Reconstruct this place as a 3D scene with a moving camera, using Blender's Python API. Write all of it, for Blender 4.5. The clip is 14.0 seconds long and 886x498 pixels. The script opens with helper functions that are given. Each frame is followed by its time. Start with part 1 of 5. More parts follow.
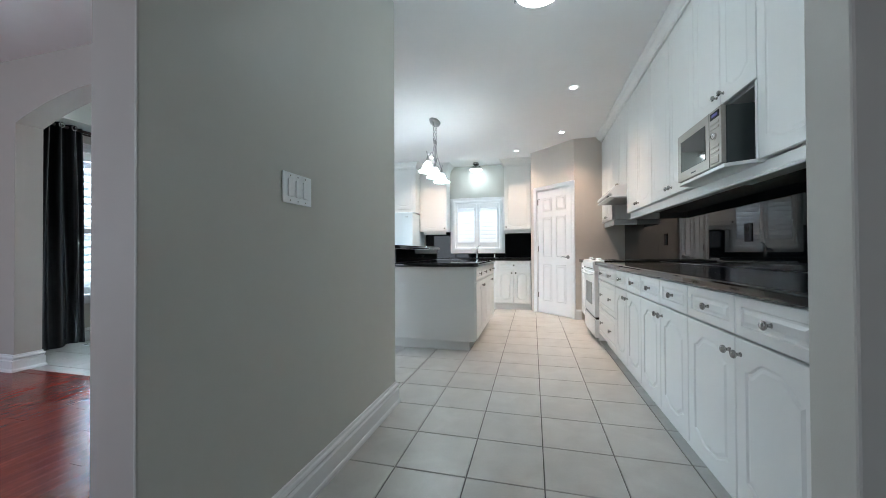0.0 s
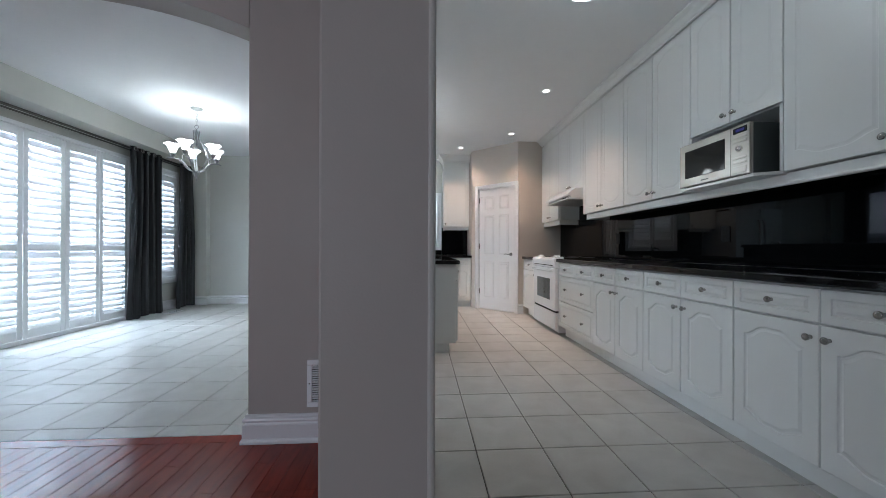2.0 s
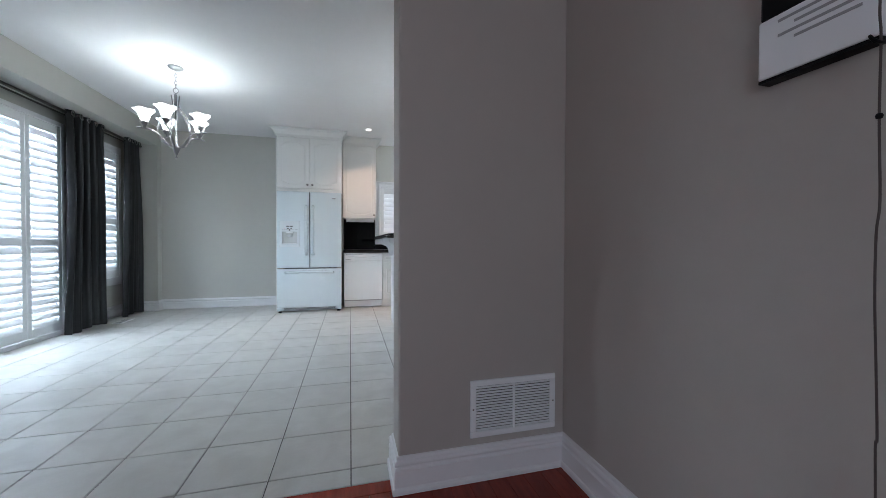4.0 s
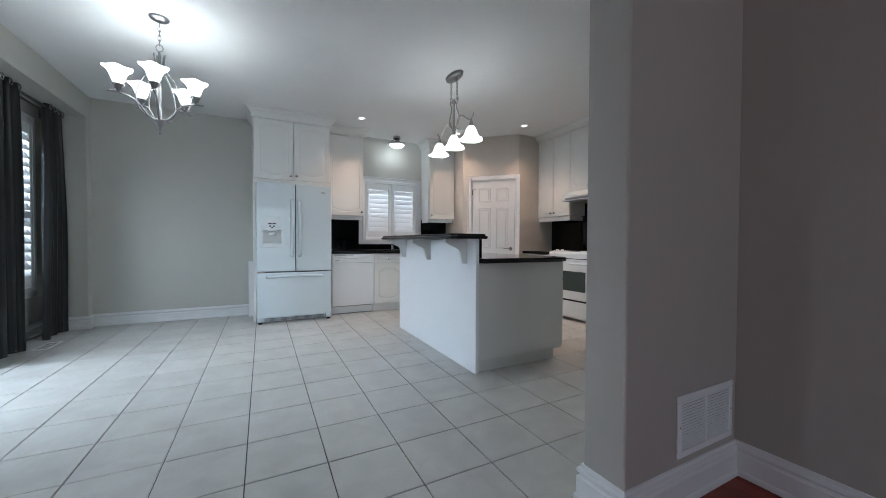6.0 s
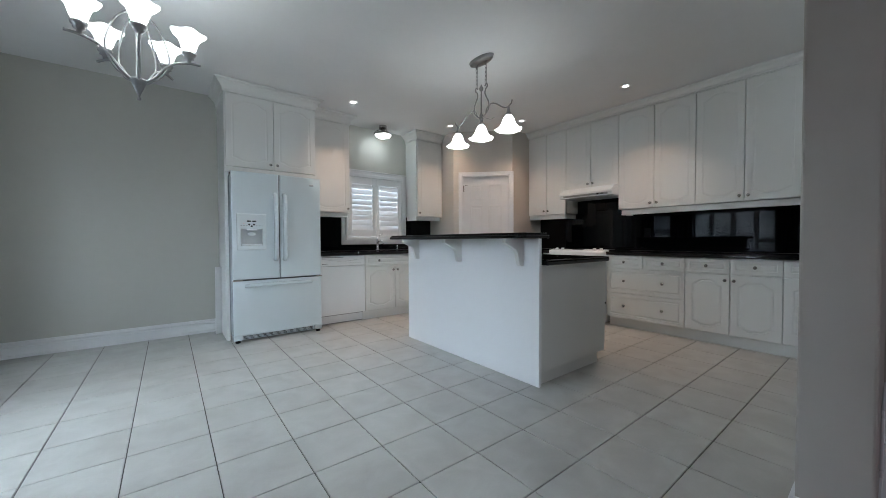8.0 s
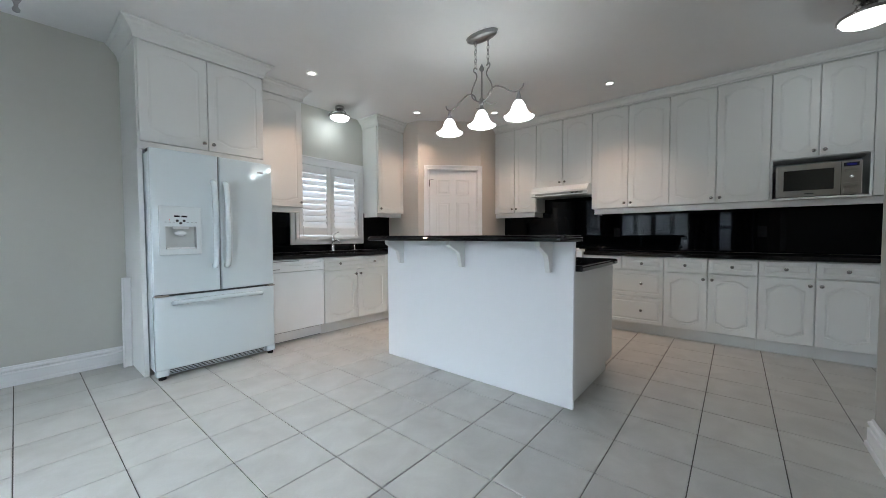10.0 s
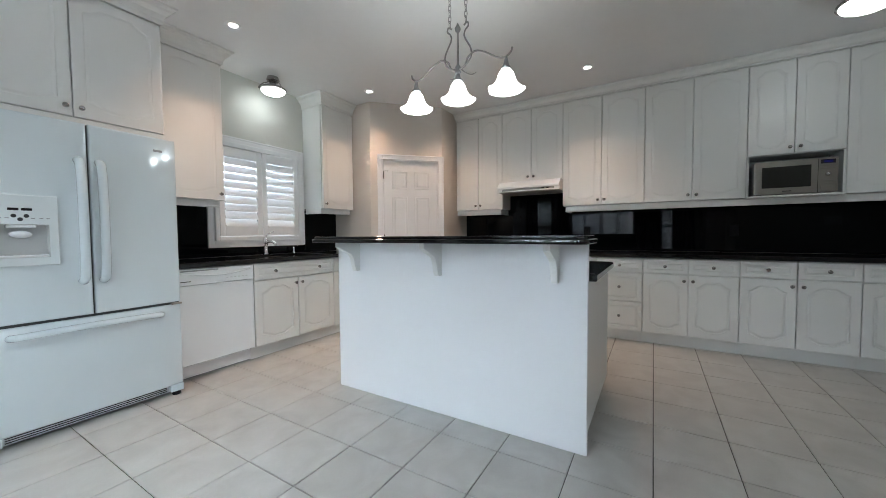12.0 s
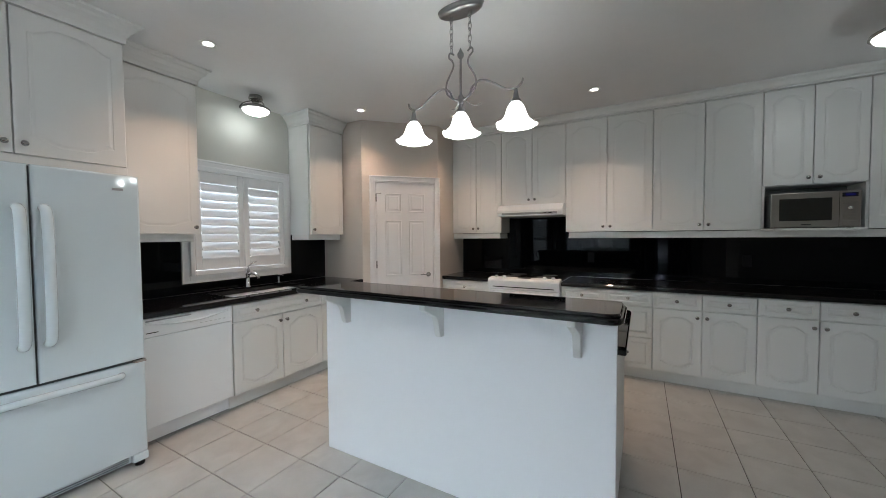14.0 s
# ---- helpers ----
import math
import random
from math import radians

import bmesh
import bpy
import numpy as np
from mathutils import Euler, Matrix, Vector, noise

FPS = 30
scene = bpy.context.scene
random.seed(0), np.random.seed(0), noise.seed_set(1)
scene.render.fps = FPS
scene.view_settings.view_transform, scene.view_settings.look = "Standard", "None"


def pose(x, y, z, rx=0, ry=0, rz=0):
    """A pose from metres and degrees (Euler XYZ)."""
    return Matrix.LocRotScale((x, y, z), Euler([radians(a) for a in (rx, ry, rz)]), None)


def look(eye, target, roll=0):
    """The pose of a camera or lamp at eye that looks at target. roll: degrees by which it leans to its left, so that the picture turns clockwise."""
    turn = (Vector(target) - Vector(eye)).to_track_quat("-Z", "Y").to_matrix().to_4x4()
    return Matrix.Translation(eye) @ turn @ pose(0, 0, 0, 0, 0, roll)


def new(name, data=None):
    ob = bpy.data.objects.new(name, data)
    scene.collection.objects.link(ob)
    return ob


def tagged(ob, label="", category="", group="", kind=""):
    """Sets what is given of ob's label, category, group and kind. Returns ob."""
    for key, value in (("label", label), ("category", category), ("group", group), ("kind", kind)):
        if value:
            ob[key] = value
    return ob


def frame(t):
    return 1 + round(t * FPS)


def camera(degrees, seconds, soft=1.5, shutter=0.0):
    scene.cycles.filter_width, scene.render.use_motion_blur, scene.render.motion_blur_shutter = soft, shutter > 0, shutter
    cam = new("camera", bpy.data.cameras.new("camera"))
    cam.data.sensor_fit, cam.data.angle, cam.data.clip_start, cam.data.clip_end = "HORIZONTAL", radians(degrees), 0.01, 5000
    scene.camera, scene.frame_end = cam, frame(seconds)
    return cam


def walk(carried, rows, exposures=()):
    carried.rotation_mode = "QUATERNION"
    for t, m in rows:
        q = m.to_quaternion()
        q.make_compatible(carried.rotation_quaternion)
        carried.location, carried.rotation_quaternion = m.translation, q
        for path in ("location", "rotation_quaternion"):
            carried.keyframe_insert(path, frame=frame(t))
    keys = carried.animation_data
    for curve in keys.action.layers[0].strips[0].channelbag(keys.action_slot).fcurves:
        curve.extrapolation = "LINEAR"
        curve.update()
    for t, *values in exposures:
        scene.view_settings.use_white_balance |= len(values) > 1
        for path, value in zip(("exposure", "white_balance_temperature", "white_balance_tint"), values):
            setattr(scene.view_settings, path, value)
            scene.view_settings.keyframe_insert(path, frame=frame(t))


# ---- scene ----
# seconds, stops, kelvin, tint
EXPOSURES = [(0.0, 0.88, 5750, 3), (1.0, 0.70, 5720, 5), (2.0, 0.14, 5850, 8), (5.0, 0.0, 5950, 9), (7.5, -0.42, 6050, 7), (10.0, -0.08, 6200, 8), (11.0, -0.04, 6250, 8), (12.5, -0.05, 6300, 8), (14.0, -0.26, 6350, 8)]
cam = camera(102.8, 14.0, 0.8)
PATH = [
    (0, (0.055, -0.081, 1.019), (-0.437, 1.858, 1.039), -0.3),
    (0.5, (-0.155, -0.066, 1.023), (-0.512, 1.902, 1.032), -0.1),
    (1, (-0.375, -0.045, 1.02), (-0.576, 1.945, 1.028), 0.1),
    (1.5, (-0.62, -0.015, 1.027), (-0.642, 1.985, 1.035), 0.1),
    (2, (-0.876, 0.073, 1.016), (-0.747, 2.069, 1.018), 0.2),
    (4.5, (-2.221, 0.695, 1.023), (-1.61, 2.599, 0.981), 0.2),
    (5, (-2.456, 0.844, 1.026), (-1.732, 2.708, 0.984), 0.2),
    (5.5, (-2.702, 1.005, 1.033), (-1.893, 2.834, 0.991), 0.2),
    (6, (-2.926, 1.176, 1.036), (-2.016, 2.957, 0.998), 0.3),
    (6.5, (-3.102, 1.351, 1.045), (-2.107, 3.085, 1.007), 0.2),
    (7, (-3.28, 1.544, 1.05), (-2.205, 3.23, 1.013), 0.1),
    (7.5, (-3.411, 1.748, 1.046), (-2.263, 3.385, 1.005), -0.1),
    (10, (-3.645, 2.743, 1.1), (-2.105, 4.017, 1.027), -0.2),
    (10.5, (-3.558, 2.876, 1.097), (-1.96, 4.076, 1.021), -0.3),
    (11, (-3.46, 2.994, 1.106), (-1.816, 4.131, 1.028), -0.4),
    (11.5, (-3.372, 3.133, 1.109), (-1.687, 4.207, 1.028), -0.4),
    (12, (-3.281, 3.242, 1.113), (-1.564, 4.263, 1.031), -0.4),
    (12.5, (-3.183, 3.317, 1.129), (-1.449, 4.311, 1.051), -0.5),
    (13, (-3.128, 3.38, 1.176), (-1.388, 4.364, 1.102), -0.4),
    (13.5, (-3.1, 3.411, 1.26), (-1.356, 4.388, 1.191), -0.4),
    (14, (-3.082, 3.428, 1.393), (-1.339, 4.406, 1.324), -0.4),
]
walk(cam, [(t, look(eye, target, roll)) for t, eye, target, roll in PATH], EXPOSURES)

# ---------------------------------------------------------------- world and light
world = bpy.data.worlds.new("world")
scene.world = world
world.use_nodes = True
wn = world.node_tree
sky = wn.nodes.new("ShaderNodeTexSky")
sky.sky_type = "NISHITA"
sky.sun_disc = False
sky.sun_elevation = radians(48)
sky.sun_rotation = radians(100)
wn.links.new(sky.outputs[0], wn.nodes["Background"].inputs[0])
wn.nodes["Background"].inputs[1].default_value = 0.12


def lamp(name, kind, m, power, colour, **more):
    data = bpy.data.lights.new(name, kind)
    data.energy, data.color = power, colour
    if "size" in more:
        data.shape, data.size, data.size_y = "RECTANGLE", more["size"][0], more["size"][1]
    if "radius" in more:
        data.shadow_soft_size = more["radius"]
    ob = new(name, data)
    ob.matrix_world = m
    return ob


DAY = (0.78, 0.90, 1.0)
LAMP = (0.88, 0.99, 1.0)
WARM = (1.0, 0.66, 0.46)
# daylight in the window openings
for y, z, w, h, p in ((4.53, 1.70, 1.9, 2.4, 390), (3.02, 1.85, 0.80, 1.9, 90), (6.10, 1.85, 0.80, 1.9, 60)):
    lamp("window_daylight", "AREA", look((-6.05, y, z), (-4.05, y, z - 0.3)), p, DAY, size=(w, h)).data.spread = radians(104)
lamp("window_daylight", "AREA", look((-1.0, 7.45, 1.85), (-1.0, 6.45, 1.35)), 48, DAY, size=(1.0, 1.0))
lamp("window_daylight", "AREA", look((-3.5, -2.90, 1.4), (-3.2, 3, 1.1)), 41, (0.93, 0.93, 1.0), size=(2.4, 1.7))
lamp("sunlight", "SUN", look((0, 0, 10), (4.0, 1.0, 0)), 2.0, (1.0, 0.95, 0.88)).data.angle = radians(0.5)

# ---------------------------------------------------------------- materials


def mat(name, colour, rough=0.5, metal=0.0, spots=0.0, scale=8.0, bump=0.0, bump_scale=60.0, per_piece=0.0, coat=0.0, spec=0.5, stretch=None):
    """Principled surface with two scales of variation, fine relief and a per-piece tone."""
    m = bpy.data.materials.new(name)
    m.use_nodes = True
    nt = m.node_tree
    b = nt.nodes["Principled BSDF"]
    b.inputs["Metallic"].default_value = metal
    b.inputs["Roughness"].default_value = rough
    b.inputs["Specular IOR Level"].default_value = spec
    b.inputs["Coat Weight"].default_value = coat
    vec = nt.nodes.new("ShaderNodeNewGeometry").outputs["Position"]
    if stretch:
        mp = nt.nodes.new("ShaderNodeMapping")
        mp.inputs["Scale"].default_value = stretch
        nt.links.new(vec, mp.inputs[0])
        vec = mp.outputs[0]
    rgb = None
    base = (*colour, 1.0)
    b.inputs["Base Color"].default_value = base
    if spots or per_piece:
        n1 = nt.nodes.new("ShaderNodeTexNoise")
        n1.inputs["Scale"].default_value, n1.inputs["Detail"].default_value = scale, 4
        n2 = nt.nodes.new("ShaderNodeTexNoise")
        n2.inputs["Scale"].default_value, n2.inputs["Detail"].default_value = scale * 7, 3
        nt.links.new(vec, n1.inputs["Vector"])
        nt.links.new(vec, n2.inputs["Vector"])
        add = nt.nodes.new("ShaderNodeMath")
        add.operation = "MULTIPLY_ADD"
        add.inputs[1].default_value = 0.5
        nt.links.new(n2.outputs["Fac"], add.inputs[0])
        nt.links.new(n1.outputs["Fac"], add.inputs[2])
        rng = nt.nodes.new("ShaderNodeMapRange")
        rng.inputs["From Min"].default_value, rng.inputs["From Max"].default_value = 0.5, 1.0
        rng.inputs["To Min"].default_value, rng.inputs["To Max"].default_value = 1 - spots, 1 + spots
        nt.links.new(add.outputs[0], rng.inputs["Value"])
        out = rng.outputs[0]
        if per_piece:
            oi = nt.nodes.new("ShaderNodeObjectInfo")
            r2 = nt.nodes.new("ShaderNodeMapRange")
            r2.inputs["To Min"].default_value, r2.inputs["To Max"].default_value = 1 - per_piece, 1 + per_piece
            nt.links.new(oi.outputs["Random"], r2.inputs["Value"])
            mul = nt.nodes.new("ShaderNodeMath")
            mul.operation = "MULTIPLY"
            nt.links.new(out, mul.inputs[0])
            nt.links.new(r2.outputs[0], mul.inputs[1])
            out = mul.outputs[0]
        vm = nt.nodes.new("ShaderNodeVectorMath")
        vm.operation = "SCALE"
        vm.inputs[0].default_value = colour
        nt.links.new(out, vm.inputs["Scale"])
        nt.links.new(vm.outputs[0], b.inputs["Base Color"])
        rr = nt.nodes.new("ShaderNodeMapRange")
        rr.inputs["From Min"].default_value, rr.inputs["From Max"].default_value = 0.3, 0.7
        rr.inputs["To Min"].default_value, rr.inputs["To Max"].default_value = rough * 0.85, min(1, rough * 1.18)
        nt.links.new(n1.outputs["Fac"], rr.inputs["Value"])
        nt.links.new(rr.outputs[0], b.inputs["Roughness"])
    if bump:
        nb = nt.nodes.new("ShaderNodeTexNoise")
        nb.inputs["Scale"].default_value, nb.inputs["Detail"].default_value = bump_scale, 3
        nt.links.new(vec, nb.inputs["Vector"])
        bp = nt.nodes.new("ShaderNodeBump")
        bp.inputs["Strength"].default_value, bp.inputs["Distance"].default_value = bump, 0.002
        nt.links.new(nb.outputs["Fac"], bp.inputs["Height"])
        nt.links.new(bp.outputs[0], b.inputs["Normal"])
    return m


def glow(name, colour, strength, base=(0.9, 0.9, 0.88)):
    m = bpy.data.materials.new(name)
    m.use_nodes = True
    b = m.node_tree.nodes["Principled BSDF"]
    b.inputs["Base Color"].default_value = (*base, 1)
    b.inputs["Roughness"].default_value = 0.25
    b.inputs["Emission Color"].default_value = (*colour, 1)
    b.inputs["Emission Strength"].default_value = strength
    return m


def granite(name, tile=False):
    """Polished black stone with fine brown and grey flecks; as a backsplash it has thin joints."""
    m = bpy.data.materials.new(name)
    m.use_nodes = True
    nt = m.node_tree
    b = nt.nodes["Principled BSDF"]
    tc = nt.nodes.new("ShaderNodeTexCoord")
    v = nt.nodes.new("ShaderNodeTexNoise")
    v.inputs["Scale"].default_value, v.inputs["Detail"].default_value = 260, 2
    nt.links.new(tc.outputs["Object"], v.inputs["Vector"])
    ramp = nt.nodes.new("ShaderNodeValToRGB")
    ramp.color_ramp.elements[0].position, ramp.color_ramp.elements[0].color = 0.55, ((0.002, 0.0025, 0.003, 1) if tile else (0.006, 0.006, 0.007, 1))
    ramp.color_ramp.elements[1].position, ramp.color_ramp.elements[1].color = 0.75, ((0.009, 0.010, 0.012, 1) if tile else (0.028, 0.022, 0.018, 1))
    nt.links.new(v.outputs["Fac"], ramp.inputs[0])
    nt.links.new(ramp.outputs[0], b.inputs["Base Color"])
    b.inputs["Roughness"].default_value = 0.025 if tile else 0.045
    b.inputs["IOR"].default_value = 1.27 if tile else 1.43
    n = nt.nodes.new("ShaderNodeTexNoise")
    n.inputs["Scale"].default_value = 9
    nt.links.new(tc.outputs["Object"], n.inputs["Vector"])
    bp = nt.nodes.new("ShaderNodeBump")
    bp.inputs["Strength"].default_value, bp.inputs["Distance"].default_value = 0.012, 0.002
    nt.links.new(n.outputs["Fac"], bp.inputs["Height"])
    nt.links.new(bp.outputs[0], b.inputs["Normal"])
    return m


def ceramic(name):
    """Satin beige floor tile: soft clouds, fine speckle and a tone for each tile."""
    m = bpy.data.materials.new(name)
    m.use_nodes = True
    nt = m.node_tree
    b = nt.nodes["Principled BSDF"]
    pos = nt.nodes.new("ShaderNodeNewGeometry").outputs["Position"]
    cloud = nt.nodes.new("ShaderNodeTexNoise")
    cloud.inputs["Scale"].default_value, cloud.inputs["Detail"].default_value, cloud.inputs["Distortion"].default_value = 5.5, 5, 0.6
    fine = nt.nodes.new("ShaderNodeTexNoise")
    fine.inputs["Scale"].default_value, fine.inputs["Detail"].default_value = 90, 2
    nt.links.new(pos, cloud.inputs["Vector"])
    nt.links.new(pos, fine.inputs["Vector"])
    ramp = nt.nodes.new("ShaderNodeValToRGB")
    ramp.color_ramp.elements[0].position, ramp.color_ramp.elements[0].color = 0.30, (0.455, 0.44, 0.415, 1)
    ramp.color_ramp.elements[1].position, ramp.color_ramp.elements[1].color = 0.68, (0.54, 0.527, 0.50, 1)
    nt.links.new(cloud.outputs["Fac"], ramp.inputs[0])
    info = nt.nodes.new("ShaderNodeObjectInfo")
    tone = nt.nodes.new("ShaderNodeMath")
    tone.operation = "MULTIPLY_ADD"
    tone.inputs[1].default_value, tone.inputs[2].default_value = 0.06, 0.94
    nt.links.new(info.outputs["Random"], tone.inputs[0])
    grain = nt.nodes.new("ShaderNodeMath")
    grain.operation = "MULTIPLY_ADD"
    grain.inputs[1].default_value = 0.08
    nt.links.new(fine.outputs["Fac"], grain.inputs[0])
    nt.links.new(tone.outputs[0], grain.inputs[2])
    mix = nt.nodes.new("ShaderNodeVectorMath")
    mix.operation = "SCALE"
    nt.links.new(ramp.outputs[0], mix.inputs[0])
    nt.links.new(grain.outputs[0], mix.inputs["Scale"])
    nt.links.new(mix.outputs[0], b.inputs["Base Color"])
    b.inputs["Roughness"].default_value = 0.34
    b.inputs["Specular IOR Level"].default_value = 0.38
    return m


def glass(name, colour=(1, 1, 1), rough=0.0):
    m = bpy.data.materials.new(name)
    m.use_nodes = True
    b = m.node_tree.nodes["Principled BSDF"]
    b.inputs["Base Color"].default_value = (*colour, 1)
    b.inputs["Transmission Weight"].default_value = 1.0
    b.inputs["Roughness"].default_value = rough
    b.inputs["IOR"].default_value = 1.45
    return m


def satin(name):
    """Charcoal satin with woven upright stripes, some dull and some silky."""
    m = bpy.data.materials.new(name)
    m.use_nodes = True
    nt = m.node_tree
    b = nt.nodes["Principled BSDF"]
    uv = nt.nodes.new("ShaderNodeUVMap").outputs[0]
    stretch = nt.nodes.new("ShaderNodeMapping")
    stretch.inputs["Scale"].default_value = (1.0, 0.0, 1.0)
    nt.links.new(uv, stretch.inputs[0])
    band = nt.nodes.new("ShaderNodeTexNoise")
    band.inputs["Scale"].default_value, band.inputs["Detail"].default_value = 11.0, 4
    nt.links.new(stretch.outputs[0], band.inputs["Vector"])
    ramp = nt.nodes.new("ShaderNodeValToRGB")
    ramp.color_ramp.elements[0].position, ramp.color_ramp.elements[0].color = 0.46, (0.004, 0.0045, 0.005, 1)
    ramp.color_ramp.elements[1].position, ramp.color_ramp.elements[1].color = 0.60, (0.023, 0.025, 0.028, 1)
    nt.links.new(band.outputs["Fac"], ramp.inputs[0])
    nt.links.new(ramp.outputs[0], b.inputs["Base Color"])
    rough = nt.nodes.new("ShaderNodeMapRange")
    rough.inputs["From Min"].default_value, rough.inputs["From Max"].default_value = 0.42, 0.62
    rough.inputs["To Min"].default_value, rough.inputs["To Max"].default_value = 0.55, 0.30
    nt.links.new(band.outputs["Fac"], rough.inputs["Value"])
    nt.links.new(rough.outputs[0], b.inputs["Roughness"])
    b.inputs["Specular IOR Level"].default_value = 0.4
    crease = nt.nodes.new("ShaderNodeTexNoise")
    crease.inputs["Scale"].default_value, crease.inputs["Detail"].default_value = 14, 4
    nt.links.new(nt.nodes.new("ShaderNodeNewGeometry").outputs["Position"], crease.inputs["Vector"])
    bp = nt.nodes.new("ShaderNodeBump")
    bp.inputs["Strength"].default_value, bp.inputs["Distance"].default_value = 0.35, 0.006
    nt.links.new(crease.outputs["Fac"], bp.inputs["Height"])
    nt.links.new(bp.outputs[0], b.inputs["Normal"])
    return m


WALL = mat("greige_wall_paint", (0.545, 0.54, 0.50), 0.6, spots=0.02, scale=2, bump=0.12, bump_scale=220)
BEIGE = mat("warm_beige_wall_paint", (0.60, 0.545, 0.495), 0.6, spots=0.02, scale=2, bump=0.12, bump_scale=220)
TAUPE = mat("taupe_wall_paint", (0.455, 0.425, 0.392), 0.6, spots=0.02, scale=2, bump=0.12, bump_scale=220)
CEIL = mat("ceiling_paint", (0.83, 0.83, 0.835), 0.8, spots=0.015, scale=3, bump=0.2, bump_scale=180)
TRIM = mat("white_trim_paint", (0.80, 0.80, 0.81), 0.35, spots=0.015, scale=5)
CAB = mat("white_cabinet_foil", (0.78, 0.785, 0.77), 0.30)
PANEL = mat("bright_white_laminate", (0.87, 0.88, 0.90), 0.38)
CASE = mat("microwave_case_paint", (0.045, 0.055, 0.055), 0.35, spots=0.05, scale=9)
CABIN = mat("cabinet_interior", (0.22, 0.25, 0.245), 0.5, spots=0.03, scale=5)
FRIDGE = mat("white_fridge_enamel", (0.73, 0.80, 0.83), 0.06)
PLASTIC = mat("white_plastic", (0.87, 0.89, 0.905), 0.25)
DISPENSE = mat("pale_fridge_plastic", (0.77, 0.82, 0.84), 0.22)
GREYP = mat("grey_plastic", (0.33, 0.34, 0.35), 0.45, spots=0.03, scale=9)
DARK = mat("black_plastic", (0.008, 0.008, 0.009), 0.55, spots=0.1, scale=20, spec=0.15)
SHUT = mat("white_shutter_paint", (0.80, 0.81, 0.82), 0.4, spots=0.015, scale=6)
SLAT = mat("white_polymer_louver", (0.83, 0.835, 0.84), 0.4)
nt = SLAT.node_tree
thin = nt.nodes.new("ShaderNodeBsdfTranslucent")
thin.inputs["Color"].default_value = (0.88, 0.87, 0.89, 1)
both = nt.nodes.new("ShaderNodeMixShader")
both.inputs[0].default_value = 0.10
nt.links.new(nt.nodes["Principled BSDF"].outputs[0], both.inputs[1])
nt.links.new(thin.outputs[0], both.inputs[2])
nt.links.new(both.outputs[0], nt.nodes["Material Output"].inputs[0])
GROUT = mat("grey_grout", (0.085, 0.078, 0.07), 0.9, spots=0.15, scale=12)
TILE = ceramic("beige_ceramic_tile")
WOOD = mat("cherry_hardwood", (0.23, 0.027, 0.014), 0.22, spots=0.22, scale=5, bump=0.03, bump_scale=40, per_piece=0.11, spec=0.36, stretch=(9, 1, 1))
GRAN = granite("black_granite")
SPLASH = granite("black_polished_splash", True)
STEEL = mat("stainless_steel", (0.38, 0.355, 0.325), 0.32, 1.0, spots=0.02, scale=3)
SINK = mat("brushed_sink_steel", (0.30, 0.29, 0.28), 0.30, 1.0, spots=0.03, scale=6)
NICKEL = mat("brushed_nickel", (0.42, 0.41, 0.40), 0.20, 1.0, spots=0.05, scale=15)
PEWTER = mat("brushed_pewter", (0.33, 0.33, 0.335), 0.33, 1.0, spots=0.08, scale=15)
CORD = mat("brown_grey_cord", (0.07, 0.055, 0.05), 0.6, spots=0.1, scale=20)
CHROME = mat("chrome", (0.75, 0.75, 0.76), 0.08, 1.0, spots=0.03, scale=9)
BRONZE = mat("dark_bronze", (0.12, 0.11, 0.10), 0.35, 1.0, spots=0.1, scale=15)
CURT = satin("charcoal_satin_curtain")
GLASS = glass("window_glass")
MWGLASS = mat("dark_microwave_glass", (0.018, 0.018, 0.016), 0.05, spots=0.05, scale=8)
OVENGLASS = mat("oven_window_glass", (0.05, 0.065, 0.06), 0.07, spots=0.05, scale=8)
SHADE = glow("glowing_opal_glass", (0.97, 1.0, 0.96), 9.0)
POT = glow("lit_bulb", (1.0, 0.95, 0.88), 9.0)
DISPLAY = glow("blue_display", (0.06, 0.06, 0.8), 0.09, (0.008, 0.008, 0.03))
RECESS = mat("pale_grey_plastic", (0.62, 0.64, 0.64), 0.4, spots=0.02, scale=9)
# for print and small dark details; also the painted shade behind the vent slats
INK_SHADOW = mat("grey_print_and_duct_shade", (0.04, 0.04, 0.045), 0.6, spots=0.05, scale=9)

# ---------------------------------------------------------------- mesh helpers


def part(name, bm, material, parent=None, label="", m=None, smooth=False):
    """Links a bmesh as one mesh object under a thing or a part."""
    me = bpy.data.meshes.new(name)
    bm.normal_update()
    bm.to_mesh(me)
    bm.free()
    me.materials.append(material)
    if smooth:
        me.polygons.foreach_set("use_smooth", [True] * len(me.polygons))
    ob = new(name, me)
    if parent is not None:
        ob.parent = parent
    if m is not None:
        ob.matrix_basis = m
    if label:
        ob["label"] = label
    return ob


def share(name, mesh, parent, m):
    """Another object on the same mesh."""
    ob = new(name, mesh)
    ob.parent = parent
    ob.matrix_basis = m
    return ob


def thing(name, m, label, category, group="", kind=""):
    return tagged(new_at(name, m), label, category, group, kind)


def new_at(name, m):
    ob = new(name)
    ob.empty_display_size = 0.1
    ob.matrix_basis = m
    return ob


def box(lo, hi, bevel=0.0, seg=1, bm=None):
    bm = bm or bmesh.new()
    c = [(a + b) / 2 for a, b in zip(lo, hi)]
    s = [max(1e-4, b - a) for a, b in zip(lo, hi)]
    r = bmesh.ops.create_cube(bm, size=1, matrix=Matrix.LocRotScale(c, None, s))
    if bevel:
        es = list({e for v in r["verts"] for e in v.link_edges})
        bmesh.ops.bevel(bm, geom=es, offset=min(bevel, min(s) * 0.45), segments=seg, profile=0.5, affect="EDGES")
    return bm


